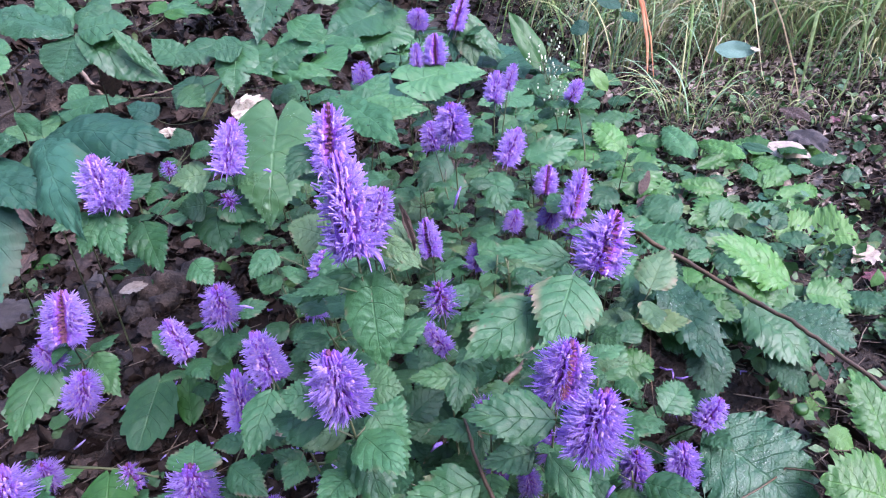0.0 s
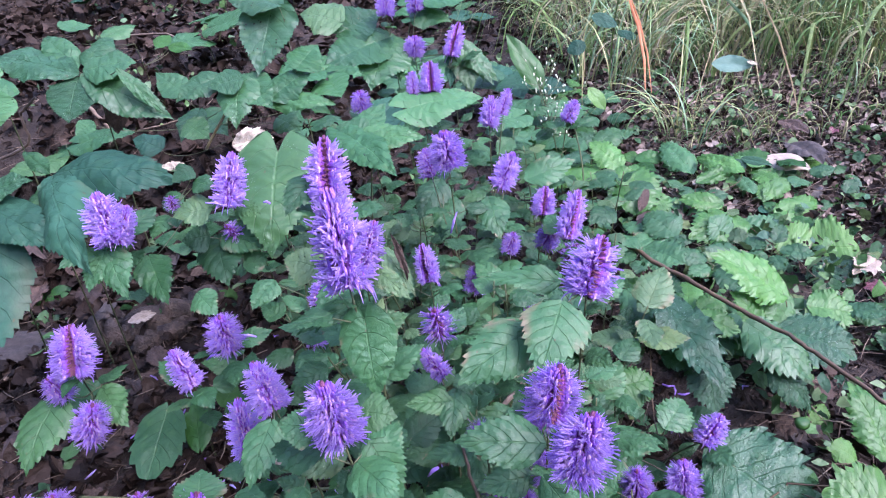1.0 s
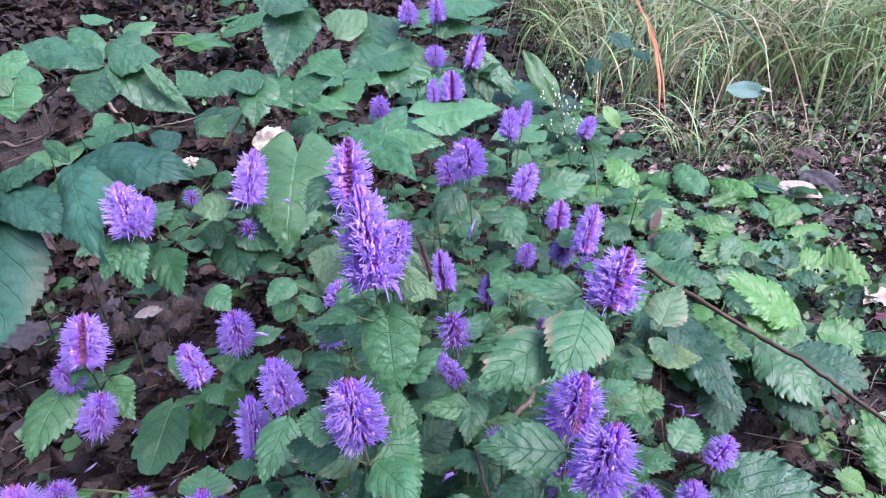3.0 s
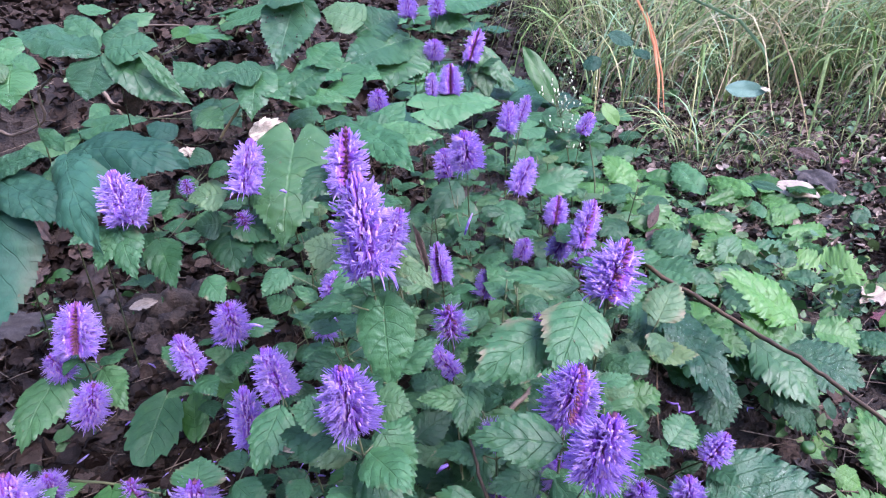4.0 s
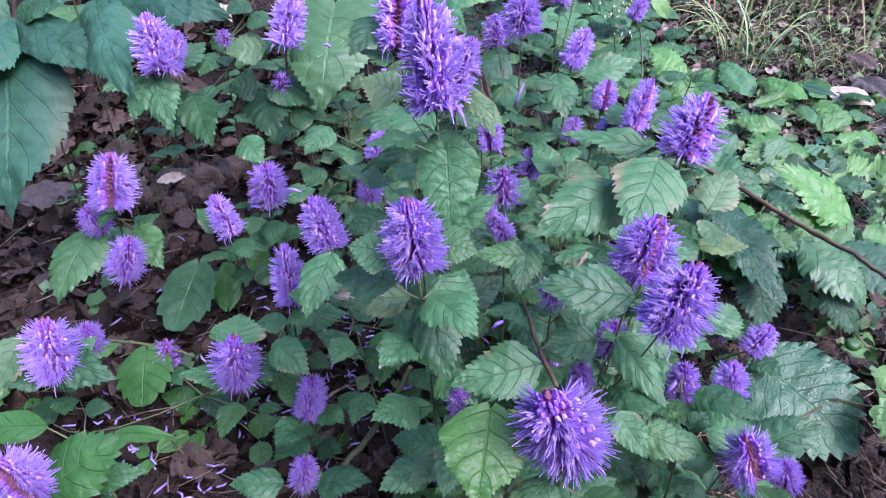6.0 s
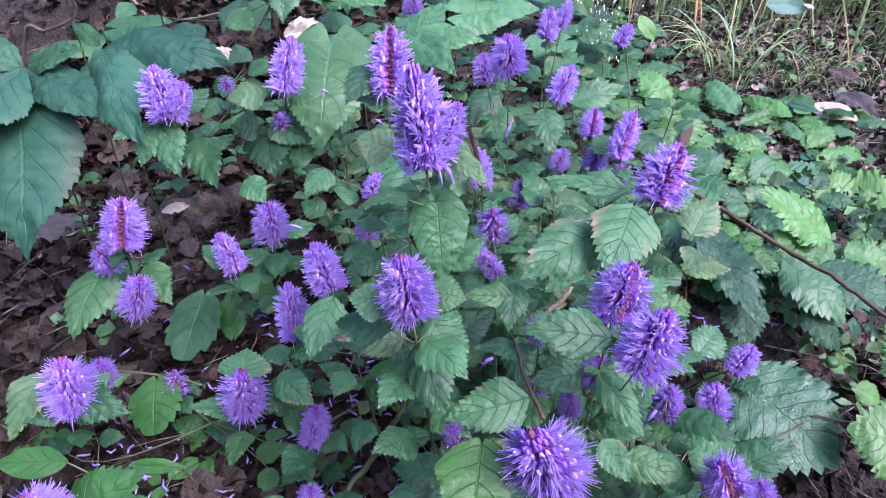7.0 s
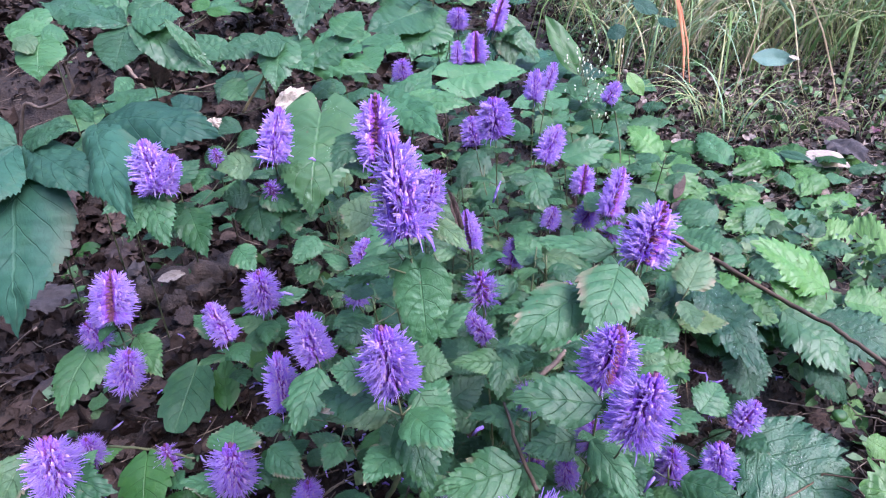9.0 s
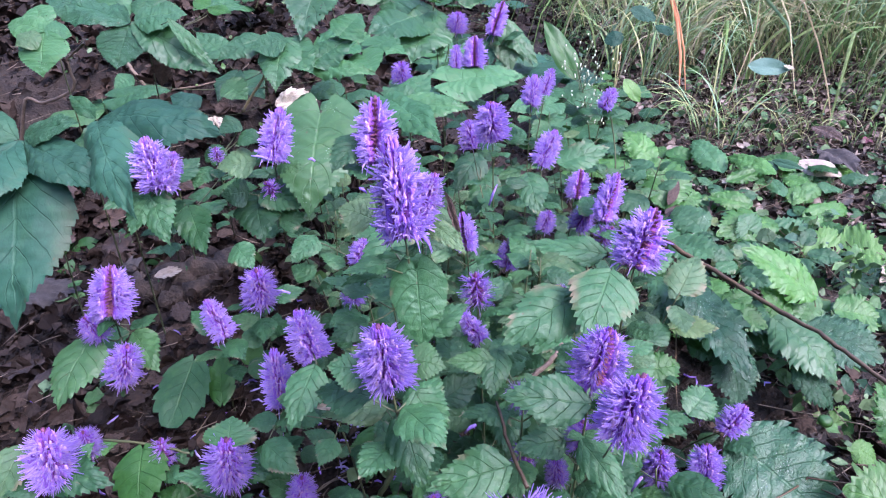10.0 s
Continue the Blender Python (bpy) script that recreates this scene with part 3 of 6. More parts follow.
def mulch():
    """Thin needles, stalks and broken straws on the soil."""
    s = Soup()
    r = random.Random(17)
    for i in range(4200):
        y = 0.2 + 2.6 * r.random() ** 1.3
        x = r.uniform(-0.5 - y * 0.6, 0.5 + y * 0.6)
        a, l = r.uniform(0, 6.28), r.uniform(0.015, 0.07)
        d = Vector((math.cos(a), math.sin(a), r.uniform(-0.12, 0.12)))
        p = Vector((x, y, soil_height(x, y) + r.uniform(0.012, 0.03)))
        bow = Vector((-d.y, d.x, 0.3)) * r.uniform(-0.12, 0.12) * l
        s.tube([p - d * l / 2, p + bow, p + d * l / 2], [0.0005, 0.0007, 0.0004], 4)
    for i in range(5200):
        y = 1.0 + 1.9 * r.random()
        x = r.uniform(0.36, 0.7 + y * 0.62)
        a, l = r.uniform(0, 6.28), r.uniform(0.02, 0.11)
        d = Vector((math.cos(a), math.sin(a), r.uniform(-0.25, 0.25)))
        p = Vector((x, y, soil_height(x, y) + r.uniform(0.010, 0.035)))
        bow = Vector((-d.y, d.x, 0.5)) * r.uniform(-0.2, 0.2) * l
        s.tube([p - d * l / 2, p + bow, p + d * l / 2], [0.0005, 0.0009, 0.0004], 4)
    tagged(s.make("dry_stalks", [STALKS]), "broken straws and thin dead stalks on litter", "stalks", kind="stuff")


mulch()


# ---- plants ----
HERB_LABEL = "violet flowering herb with serrated green leaves, rooted in leaf litter"
plant = Plant("flowering_herb", (-0.051, 0.334, 0.000), HERB_LABEL, "wildflower", "violet flowering herbs")
plant.spike((-0.063, 0.312, 0.436), (-0.056, 0.284, 0.390), 0.0165, 130, 0)
plant.spike((-0.039, 0.303, 0.418), (-0.048, 0.289, 0.397), 0.0094, 20, 2)
plant.leaf("herb", HERB_WORN, (-0.079, 0.320, 0.381), (-0.101, 0.327, 0.385), (0.00, -0.50, 0.87), 0.025)
plant.leaf("heart", HERB, (-0.052, 0.288, 0.364), (-0.049, 0.268, 0.323), (-0.02, -0.90, 0.43), 0.033)
plant.leaf("herb", HERB_WORN, (-0.044, 0.345, 0.376), (-0.026, 0.325, 0.351), (0.37, -0.58, 0.73), 0.014)
plant.leaf("herb", HERB, (-0.048, 0.340, 0.347), (-0.107, 0.330, 0.326), (-0.19, -0.54, 0.82), 0.020)
plant.leaf("herb", HERB_WORN, (-0.042, 0.293, 0.393), (-0.023, 0.276, 0.383), (0.00, -0.50, 0.87), 0.013)
plant.pairs(8, 0.034, HERB)
plant.finish()
plant = Plant("flowering_herb", (-0.087, 0.513, 0.000), HERB_LABEL, "wildflower", "violet flowering herbs")
plant.spike((-0.097, 0.491, 0.399), (-0.097, 0.463, 0.355), 0.0166, 180, 1)
plant.leaf("herb", HERB, (-0.109, 0.487, 0.368), (-0.133, 0.455, 0.349), (0.00, -0.50, 0.87), 0.031)
plant.pairs(7, 0.034, HERB)
plant.finish()
plant = Plant("flowering_herb", (-0.344, 0.941, 0.000), HERB_LABEL, "wildflower", "violet flowering herbs")
plant.spike((-0.187, 0.531, 0.379), (-0.195, 0.507, 0.340), 0.0140, 40, 0)
plant.leaf("herb", HERB_WORN, (-0.215, 0.517, 0.334), (-0.249, 0.512, 0.331), (0.00, -0.50, 0.87), 0.033)
plant.pairs(7, 0.034, HERB)
plant.finish()
plant = Plant("flowering_herb", (-0.495, 0.855, 0.000), HERB_LABEL, "wildflower", "violet flowering herbs")
plant.spike((-0.296, 0.494, 0.370), (-0.284, 0.472, 0.333), 0.0169, 20, 1)
plant.spike((-0.271, 0.489, 0.358), (-0.281, 0.472, 0.332), 0.0113, 0, 2)
plant.leaf("herb", HERB, (-0.297, 0.480, 0.323), (-0.277, 0.448, 0.290), (0.00, -0.71, 0.71), 0.029)
plant.leaf("herb", HERB, (-0.299, 0.477, 0.322), (-0.311, 0.453, 0.298), (0.00, -0.71, 0.71), 0.026)
plant.pairs(7, 0.034, HERB)
plant.finish()
plant = Plant("flowering_herb", (-0.458, 0.598, 0.000), HERB_LABEL, "wildflower", "violet flowering herbs")
plant.spike((-0.322, 0.429, 0.284), (-0.330, 0.419, 0.241), 0.0184, 185, 0)
plant.spike((-0.355, 0.418, 0.239), (-0.351, 0.424, 0.214), 0.0127, 160, 2)
plant.spike((-0.314, 0.401, 0.222), (-0.332, 0.404, 0.182), 0.0161, 0, 2)
plant.leaf("herb", HERB, (-0.363, 0.427, 0.209), (-0.374, 0.370, 0.177), (0.00, -0.50, 0.87), 0.047)
plant.leaf("herb", HERB, (-0.337, 0.450, 0.196), (-0.305, 0.417, 0.177), (0.00, -0.50, 0.87), 0.032)
plant.pairs(5, 0.034, HERB)
plant.finish()
plant = Plant("flowering_herb", (-0.315, 0.575, 0.000), HERB_LABEL, "wildflower", "violet flowering herbs")
plant.spike((-0.264, 0.454, 0.230), (-0.246, 0.438, 0.200), 0.0125, 0, 2)
plant.pairs(4, 0.034, HERB)
plant.finish()
plant = Plant("flowering_herb", (-0.288, 0.634, 0.000), HERB_LABEL, "wildflower", "violet flowering herbs")
plant.spike((-0.214, 0.461, 0.256), (-0.219, 0.469, 0.216), 0.0173, 0, 2)
plant.leaf("herb", HERB, (-0.238, 0.487, 0.265), (-0.217, 0.466, 0.253), (0.00, -0.50, 0.87), 0.026)
plant.pairs(4, 0.034, HERB)
plant.finish()
plant = Plant("flowering_herb", (-0.114, 0.357, 0.000), HERB_LABEL, "wildflower", "violet flowering herbs")
plant.spike((-0.137, 0.323, 0.314), (-0.126, 0.307, 0.286), 0.0129, 0, 0)
plant.leaf("herb", HERB, (-0.117, 0.276, 0.305), (-0.127, 0.243, 0.286), (0.00, -0.50, 0.87), 0.025)
plant.pairs(6, 0.034, HERB)
plant.finish()
plant = Plant("flowering_herb", (-0.221, 0.458, 0.000), HERB_LABEL, "wildflower", "violet flowering herbs")
plant.spike((-0.176, 0.366, 0.246), (-0.171, 0.343, 0.208), 0.0123, 10, 1)
plant.leaf("herb", GROUND_LEAF, (-0.097, 0.354, 0.173), (-0.108, 0.316, 0.151), (0.00, -0.50, 0.87), 0.033)
plant.leaf("herb", HERB, (-0.189, 0.338, 0.171), (-0.159, 0.318, 0.159), (0.00, -0.50, 0.87), 0.027)
plant.pairs(4, 0.034, HERB)
plant.finish()
plant = Plant("flowering_herb", (-0.057, 0.277, 0.000), HERB_LABEL, "wildflower", "violet flowering herbs")
plant.spike((-0.066, 0.228, 0.374), (-0.063, 0.227, 0.338), 0.0146, 0, 0)
plant.leaf("herb", HERB, (-0.054, 0.242, 0.339), (-0.035, 0.238, 0.337), (0.00, -0.50, 0.87), 0.022)
plant.leaf("herb", HERB, (-0.076, 0.233, 0.339), (-0.097, 0.236, 0.341), (0.00, -0.50, 0.87), 0.021)
plant.leaf("herb", HERB, (-0.053, 0.243, 0.315), (-0.037, 0.223, 0.294), (0.00, -0.71, 0.71), 0.026)
plant.leaf("herb", HERB, (-0.060, 0.236, 0.307), (-0.048, 0.207, 0.278), (0.00, -0.71, 0.71), 0.026)
plant.leaf("herb", HERB_WORN, (-0.074, 0.261, 0.288), (-0.112, 0.256, 0.285), (0.00, -0.50, 0.87), 0.022)
plant.pairs(7, 0.034, HERB)
plant.finish()
plant = Plant("flowering_herb", (-0.423, 0.385, 0.000), HERB_LABEL, "wildflower", "violet flowering herbs")
plant.spike((-0.346, 0.319, 0.211), (-0.351, 0.314, 0.159), 0.0200, 20, 1)
plant.spike((-0.347, 0.354, 0.170), (-0.356, 0.362, 0.137), 0.0131, 0, 2)
plant.leaf("herb", HERB_WORN, (-0.385, 0.333, 0.175), (-0.394, 0.288, 0.149), (0.00, -0.50, 0.87), 0.036)
plant.leaf("herb", HERB, (-0.364, 0.322, 0.166), (-0.302, 0.309, 0.159), (0.00, -0.50, 0.87), 0.036)
plant.pairs(3, 0.034, HERB)
plant.finish()
plant = Plant("flowering_herb", (-0.261, 0.395, 0.000), HERB_LABEL, "wildflower", "violet flowering herbs")
plant.spike((-0.214, 0.328, 0.189), (-0.224, 0.334, 0.136), 0.0189, 0, 1)
plant.leaf("herb", HERB, (-0.214, 0.328, 0.180), (-0.214, 0.348, 0.192), (0.00, -0.50, 0.87), 0.043)
plant.pairs(3, 0.034, HERB)
plant.finish()
plant = Plant("flowering_herb", (-0.353, 0.446, 0.000), HERB_LABEL, "wildflower", "violet flowering herbs")
plant.spike((-0.333, 0.423, 0.087), (-0.335, 0.421, 0.054), 0.0127, 0, 3)
plant.pairs(2, 0.034, HERB)
plant.finish()
plant = Plant("flowering_herb", (-0.002, 0.610, 0.000), HERB_LABEL, "wildflower", "violet flowering herbs")
plant.spike((-0.004, 0.562, 0.366), (-0.002, 0.560, 0.331), 0.0167, 0, 0)
plant.spike((-0.026, 0.619, 0.328), (-0.022, 0.609, 0.301), 0.0130, 0, 2)
plant.leaf("herb", HERB, (-0.016, 0.660, 0.271), (-0.042, 0.617, 0.246), (0.00, -0.50, 0.87), 0.036)
plant.leaf("herb", HERB, (-0.006, 0.651, 0.253), (-0.020, 0.605, 0.226), (0.00, -0.50, 0.87), 0.036)
plant.pairs(7, 0.034, HERB)
plant.finish()
plant = Plant("flowering_herb", (0.041, 0.644, 0.000), HERB_LABEL, "wildflower", "violet flowering herbs")
plant.spike((0.063, 0.613, 0.316), (0.046, 0.594, 0.288), 0.0129, 30, 0)
plant.leaf("herb", HERB, (0.033, 0.586, 0.281), (0.040, 0.542, 0.256), (0.00, -0.50, 0.87), 0.033)
plant.pairs(6, 0.034, HERB)
plant.finish()
plant = Plant("flowering_herb", (0.040, 0.766, 0.000), HERB_LABEL, "wildflower", "violet flowering herbs")
plant.spike((0.051, 0.734, 0.336), (0.045, 0.716, 0.307), 0.0122, 30, 1)
plant.spike((0.071, 0.739, 0.341), (0.061, 0.723, 0.317), 0.0086, 10, 2)
plant.pairs(6, 0.034, HERB)
plant.finish()
plant = Plant("flowering_herb", (-0.016, 0.829, 0.000), HERB_LABEL, "wildflower", "violet flowering herbs")
plant.spike((-0.017, 0.798, 0.366), (-0.018, 0.779, 0.335), 0.0142, 180, 0)
plant.spike((-0.040, 0.792, 0.358), (-0.040, 0.776, 0.333), 0.0091, 30, 2)
plant.pairs(7, 0.034, HERB)
plant.finish()
plant = Plant("flowering_herb", (-0.103, 0.884, 0.000), HERB_LABEL, "wildflower", "violet flowering herbs")
plant.spike((-0.112, 0.828, 0.330), (-0.114, 0.834, 0.303), 0.0139, 0, 2)
plant.pairs(6, 0.034, HERB)
plant.finish()
plant = Plant("flowering_herb", (-0.039, 1.004, 0.000), HERB_LABEL, "wildflower", "violet flowering herbs")
plant.spike((-0.039, 0.951, 0.363), (-0.043, 0.954, 0.335), 0.0152, 0, 1)
plant.pairs(7, 0.034, HERB)
plant.finish()
plant = Plant("flowering_herb", (0.008, 0.995, 0.000), HERB_LABEL, "wildflower", "violet flowering herbs")
plant.spike((0.025, 0.970, 0.370), (0.009, 0.945, 0.332), 0.0129, 160, 1)
plant.leaf("herb", HERB, (0.029, 1.030, 0.315), (0.028, 0.957, 0.273), (0.00, -0.50, 0.87), 0.049)
plant.leaf("herb", HERB, (0.030, 0.929, 0.182), (0.055, 0.937, 0.186), (0.00, -0.50, 0.87), 0.045)
plant.pairs(7, 0.034, HERB)
plant.finish()
plant = Plant("flowering_herb", (-0.069, 1.023, 0.000), HERB_LABEL, "wildflower", "violet flowering herbs")
plant.spike((-0.076, 0.989, 0.419), (-0.077, 0.973, 0.390), 0.0139, 0, 1)
plant.spike((-0.038, 0.993, 0.422), (-0.034, 0.976, 0.391), 0.0132, 0, 2)
plant.leaf("herb", HERB, (0.021, 1.038, 0.322), (0.068, 0.957, 0.276), (0.00, -0.50, 0.87), 0.040)
plant.pairs(8, 0.034, HERB)
plant.finish()
plant = Plant("flowering_herb", (0.152, 0.980, 0.000), HERB_LABEL, "wildflower", "violet flowering herbs")
plant.spike((0.187, 0.946, 0.245), (0.169, 0.930, 0.221), 0.0126, 150, 2)
plant.leaf("herb", HERB, (0.097, 0.838, 0.176), (0.169, 0.859, 0.188), (0.00, -0.50, 0.87), 0.048)
plant.leaf("herb", HERB, (0.118, 0.976, 0.235), (0.167, 0.965, 0.229), (0.00, -0.50, 0.87), 0.041)
plant.pairs(4, 0.034, HERB)
plant.finish()
plant = Plant("flowering_herb", (0.091, 0.753, 0.000), HERB_LABEL, "wildflower", "violet flowering herbs")
plant.spike((0.108, 0.721, 0.221), (0.101, 0.703, 0.192), 0.0143, 180, 1)
plant.pairs(4, 0.034, HERB)
plant.finish()
plant = Plant("flowering_herb", (0.098, 0.627, 0.000), HERB_LABEL, "wildflower", "violet flowering herbs")
plant.spike((0.126, 0.603, 0.272), (0.109, 0.577, 0.232), 0.0131, 200, 0)
plant.spike((0.101, 0.617, 0.225), (0.092, 0.623, 0.197), 0.0140, 0, 2)
plant.spike((0.118, 0.566, 0.229), (0.109, 0.574, 0.208), 0.0114, 0, 3)
plant.pairs(5, 0.034, HERB)
plant.finish()
plant = Plant("flowering_herb", (0.045, 0.633, 0.000), HERB_LABEL, "wildflower", "violet flowering herbs")
plant.spike((0.056, 0.584, 0.240), (0.050, 0.583, 0.218), 0.0105, 0, 2)
plant.pairs(4, 0.034, HERB)
plant.finish()
plant = Plant("flowering_herb", (0.069, 0.370, 0.000), HERB_LABEL, "wildflower", "violet flowering herbs")
plant.spike((0.092, 0.339, 0.373), (0.077, 0.320, 0.344), 0.0158, 200, 1)
plant.leaf("herb", HERB, (0.066, 0.357, 0.330), (0.012, 0.367, 0.333), (0.00, -0.30, 0.95), 0.021)
plant.leaf("herb", HERB, (0.041, 0.309, 0.330), (-0.005, 0.282, 0.314), (0.00, -0.50, 0.87), 0.038)
plant.leaf("herb", HERB, (0.061, 0.309, 0.347), (0.042, 0.271, 0.325), (0.00, -0.50, 0.87), 0.040)
plant.pairs(7, 0.034, HERB)
plant.finish()
plant = Plant("flowering_herb", (-0.025, 0.513, 0.000), HERB_LABEL, "wildflower", "violet flowering herbs")
plant.spike((-0.031, 0.480, 0.298), (-0.027, 0.463, 0.270), 0.0101, 150, 0)
plant.pairs(6, 0.034, HERB)
plant.finish()
plant = Plant("flowering_herb", (0.009, 0.607, 0.000), HERB_LABEL, "wildflower", "violet flowering herbs")
plant.spike((0.017, 0.564, 0.218), (0.010, 0.557, 0.190), 0.0127, 160, 2)
plant.pairs(4, 0.034, HERB)
plant.finish()
plant = Plant("flowering_herb", (-0.017, 0.436, 0.000), HERB_LABEL, "wildflower", "violet flowering herbs")
plant.spike((-0.020, 0.378, 0.302), (-0.019, 0.386, 0.271), 0.0134, 0, 3)
plant.pairs(6, 0.034, HERB)
plant.finish()
plant = Plant("flowering_herb", (-0.015, 0.394, 0.000), HERB_LABEL, "wildflower", "violet flowering herbs")
plant.spike((-0.031, 0.354, 0.286), (-0.017, 0.344, 0.268), 0.0075, 90, 2)
plant.pairs(5, 0.034, HERB)
plant.finish()
plant = Plant("flowering_herb", (0.039, 0.299, 0.000), HERB_LABEL, "wildflower", "violet flowering herbs")
plant.spike((0.051, 0.253, 0.349), (0.043, 0.249, 0.314), 0.0152, 205, 0)
plant.spike((0.061, 0.218, 0.349), (0.051, 0.214, 0.312), 0.0157, 10, 1)
plant.leaf("herb", HERB, (0.037, 0.227, 0.321), (-0.008, 0.231, 0.323), (0.00, -0.50, 0.87), 0.027)
plant.leaf("herb", HERB, (0.039, 0.240, 0.279), (0.060, 0.210, 0.262), (0.00, -0.50, 0.87), 0.020)
plant.pairs(6, 0.034, HERB)
plant.finish()
plant = Plant("flowering_herb", (0.179, 0.523, 0.000), HERB_LABEL, "wildflower", "violet flowering herbs")
plant.spike((0.193, 0.468, 0.084), (0.199, 0.473, 0.057), 0.0102, 0, 3)
plant.pairs(2, 0.034, HERB)
plant.finish()
plant = Plant("flowering_herb", (0.188, 0.476, 0.000), HERB_LABEL, "wildflower", "violet flowering herbs")
plant.spike((0.229, 0.441, 0.105), (0.209, 0.426, 0.084), 0.0140, 60, 2)
plant.pairs(2, 0.034, HERB)
plant.finish()
plant = Plant("flowering_herb", (0.150, 0.405, 0.000), HERB_LABEL, "wildflower", "violet flowering herbs")
plant.spike((0.166, 0.366, 0.137), (0.166, 0.355, 0.102), 0.0141, 0, 1)
plant.pairs(2, 0.034, HERB)
plant.finish()
plant = Plant("flowering_herb", (0.117, 0.411, 0.000), HERB_LABEL, "wildflower", "violet flowering herbs")
plant.spike((0.126, 0.356, 0.140), (0.130, 0.361, 0.099), 0.0145, 0, 2)
plant.pairs(2, 0.034, HERB)
plant.finish()
plant = Plant("flowering_herb", (0.013, 0.363, 0.000), HERB_LABEL, "wildflower", "violet flowering herbs")
plant.spike((0.013, 0.316, 0.198), (0.014, 0.313, 0.167), 0.0113, 0, 3)
plant.spike((0.031, 0.284, 0.215), (0.033, 0.286, 0.190), 0.0086, 0, 2)
plant.pairs(3, 0.034, HERB)
plant.finish()
plant = Plant("flowering_herb", (-0.105, 0.477, 0.000), HERB_LABEL, "wildflower", "violet flowering herbs")
plant.spike((-0.110, 0.438, 0.299), (-0.116, 0.427, 0.281), 0.0095, 60, 2)
plant.spike((-0.117, 0.417, 0.276), (-0.122, 0.418, 0.251), 0.0104, 60, 2)
plant.leaf("herb", HERB, (-0.151, 0.441, 0.299), (-0.167, 0.420, 0.287), (0.00, -0.50, 0.87), 0.024)
plant.pairs(6, 0.034, HERB)
plant.finish()
plant = Plant("flowering_herb", (0.041, 0.328, 0.000), HERB_LABEL, "wildflower", "violet flowering herbs")
plant.spike((0.045, 0.273, 0.261), (0.045, 0.278, 0.233), 0.0103, 0, 2)
plant.leaf("herb", HERB, (0.064, 0.244, 0.199), (0.096, 0.233, 0.192), (0.00, -0.50, 0.87), 0.023)
plant.leaf("herb", HERB, (0.046, 0.238, 0.223), (0.060, 0.217, 0.211), (0.00, -0.50, 0.87), 0.020)
plant.pairs(5, 0.034, HERB)
plant.finish()
plant = Plant("flowering_herb", (0.010, 0.236, 0.000), HERB_LABEL, "wildflower", "violet flowering herbs")
plant.spike((-0.006, 0.171, 0.316), (0.011, 0.186, 0.261), 0.0209, 0, 1)
plant.leaf("broad", GROUND_LEAF, (-0.028, 0.191, 0.280), (-0.034, 0.152, 0.257), (0.00, -0.50, 0.87), 0.041)
plant.pairs(5, 0.034, HERB)
plant.finish()
plant = Plant("flowering_herb", (-0.374, 0.262, 0.000), HERB_LABEL, "wildflower", "violet flowering herbs")
plant.spike((-0.310, 0.202, 0.210), (-0.306, 0.209, 0.169), 0.0178, 200, 0)
plant.pairs(3, 0.034, HERB)
plant.finish()
plant = Plant("flowering_herb", (0.115, 0.279, 0.000), HERB_LABEL, "wildflower", "violet flowering herbs")
plant.spike((0.111, 0.222, 0.226), (0.128, 0.229, 0.182), 0.0154, 200, 1)
plant.spike((0.144, 0.231, 0.193), (0.155, 0.236, 0.164), 0.0100, 0, 2)
plant.pairs(4, 0.034, HERB)
plant.finish()
plant = Plant("flowering_herb", (-0.188, 0.359, 0.000), HERB_LABEL, "wildflower", "violet flowering herbs")
plant.spike((-0.160, 0.319, 0.150), (-0.165, 0.310, 0.122), 0.0116, 150, 2)
plant.pairs(2, 0.034, HERB)
plant.finish()
plant = Plant("flowering_herb", (-0.176, 0.290, 0.000), HERB_LABEL, "wildflower", "violet flowering herbs")
plant.spike((-0.147, 0.246, 0.159), (-0.153, 0.248, 0.129), 0.0106, 0, 2)
plant.pairs(2, 0.034, HERB)
plant.finish()
plant = Plant("flowering_herb", (-0.037, 0.273, 0.000), HERB_LABEL, "wildflower", "violet flowering herbs")
plant.spike((-0.045, 0.217, 0.262), (-0.041, 0.223, 0.239), 0.0088, 0, 2)
plant.leaf("herb", HERB, (-0.003, 0.234, 0.266), (-0.050, 0.223, 0.259), (0.00, -0.50, 0.87), 0.031)
plant.pairs(5, 0.034, HERB)
plant.finish()
plant = Plant("flowering_herb", (0.008, 0.332, 0.000), HERB_LABEL, "wildflower", "violet flowering herbs")
plant.spike((0.003, 0.270, 0.291), (0.009, 0.282, 0.269), 0.0097, 90, 3)
plant.leaf("herb", HERB, (-0.010, 0.287, 0.298), (-0.039, 0.287, 0.298), (0.00, -0.50, 0.87), 0.016)
plant.leaf("herb", HERB, (-0.007, 0.294, 0.300), (-0.012, 0.268, 0.285), (0.00, -0.50, 0.87), 0.020)
plant.pairs(5, 0.034, HERB)
plant.finish()
plant = Plant("flowering_herb", (-0.437, 0.950, 0.000), HERB_LABEL, "wildflower", "violet flowering herbs")
plant.spike((-0.248, 0.518, 0.349), (-0.250, 0.521, 0.335), 0.0072, 0, 3)
plant.leaf("herb", HERB, (-0.230, 0.538, 0.365), (-0.245, 0.525, 0.358), (0.00, -0.50, 0.87), 0.023)
plant.leaf("herb", HERB, (-0.228, 0.532, 0.354), (-0.208, 0.523, 0.349), (0.00, -0.50, 0.87), 0.021)
plant.leaf("herb", HERB, (-0.267, 0.539, 0.320), (-0.277, 0.518, 0.308), (0.00, -0.50, 0.87), 0.024)
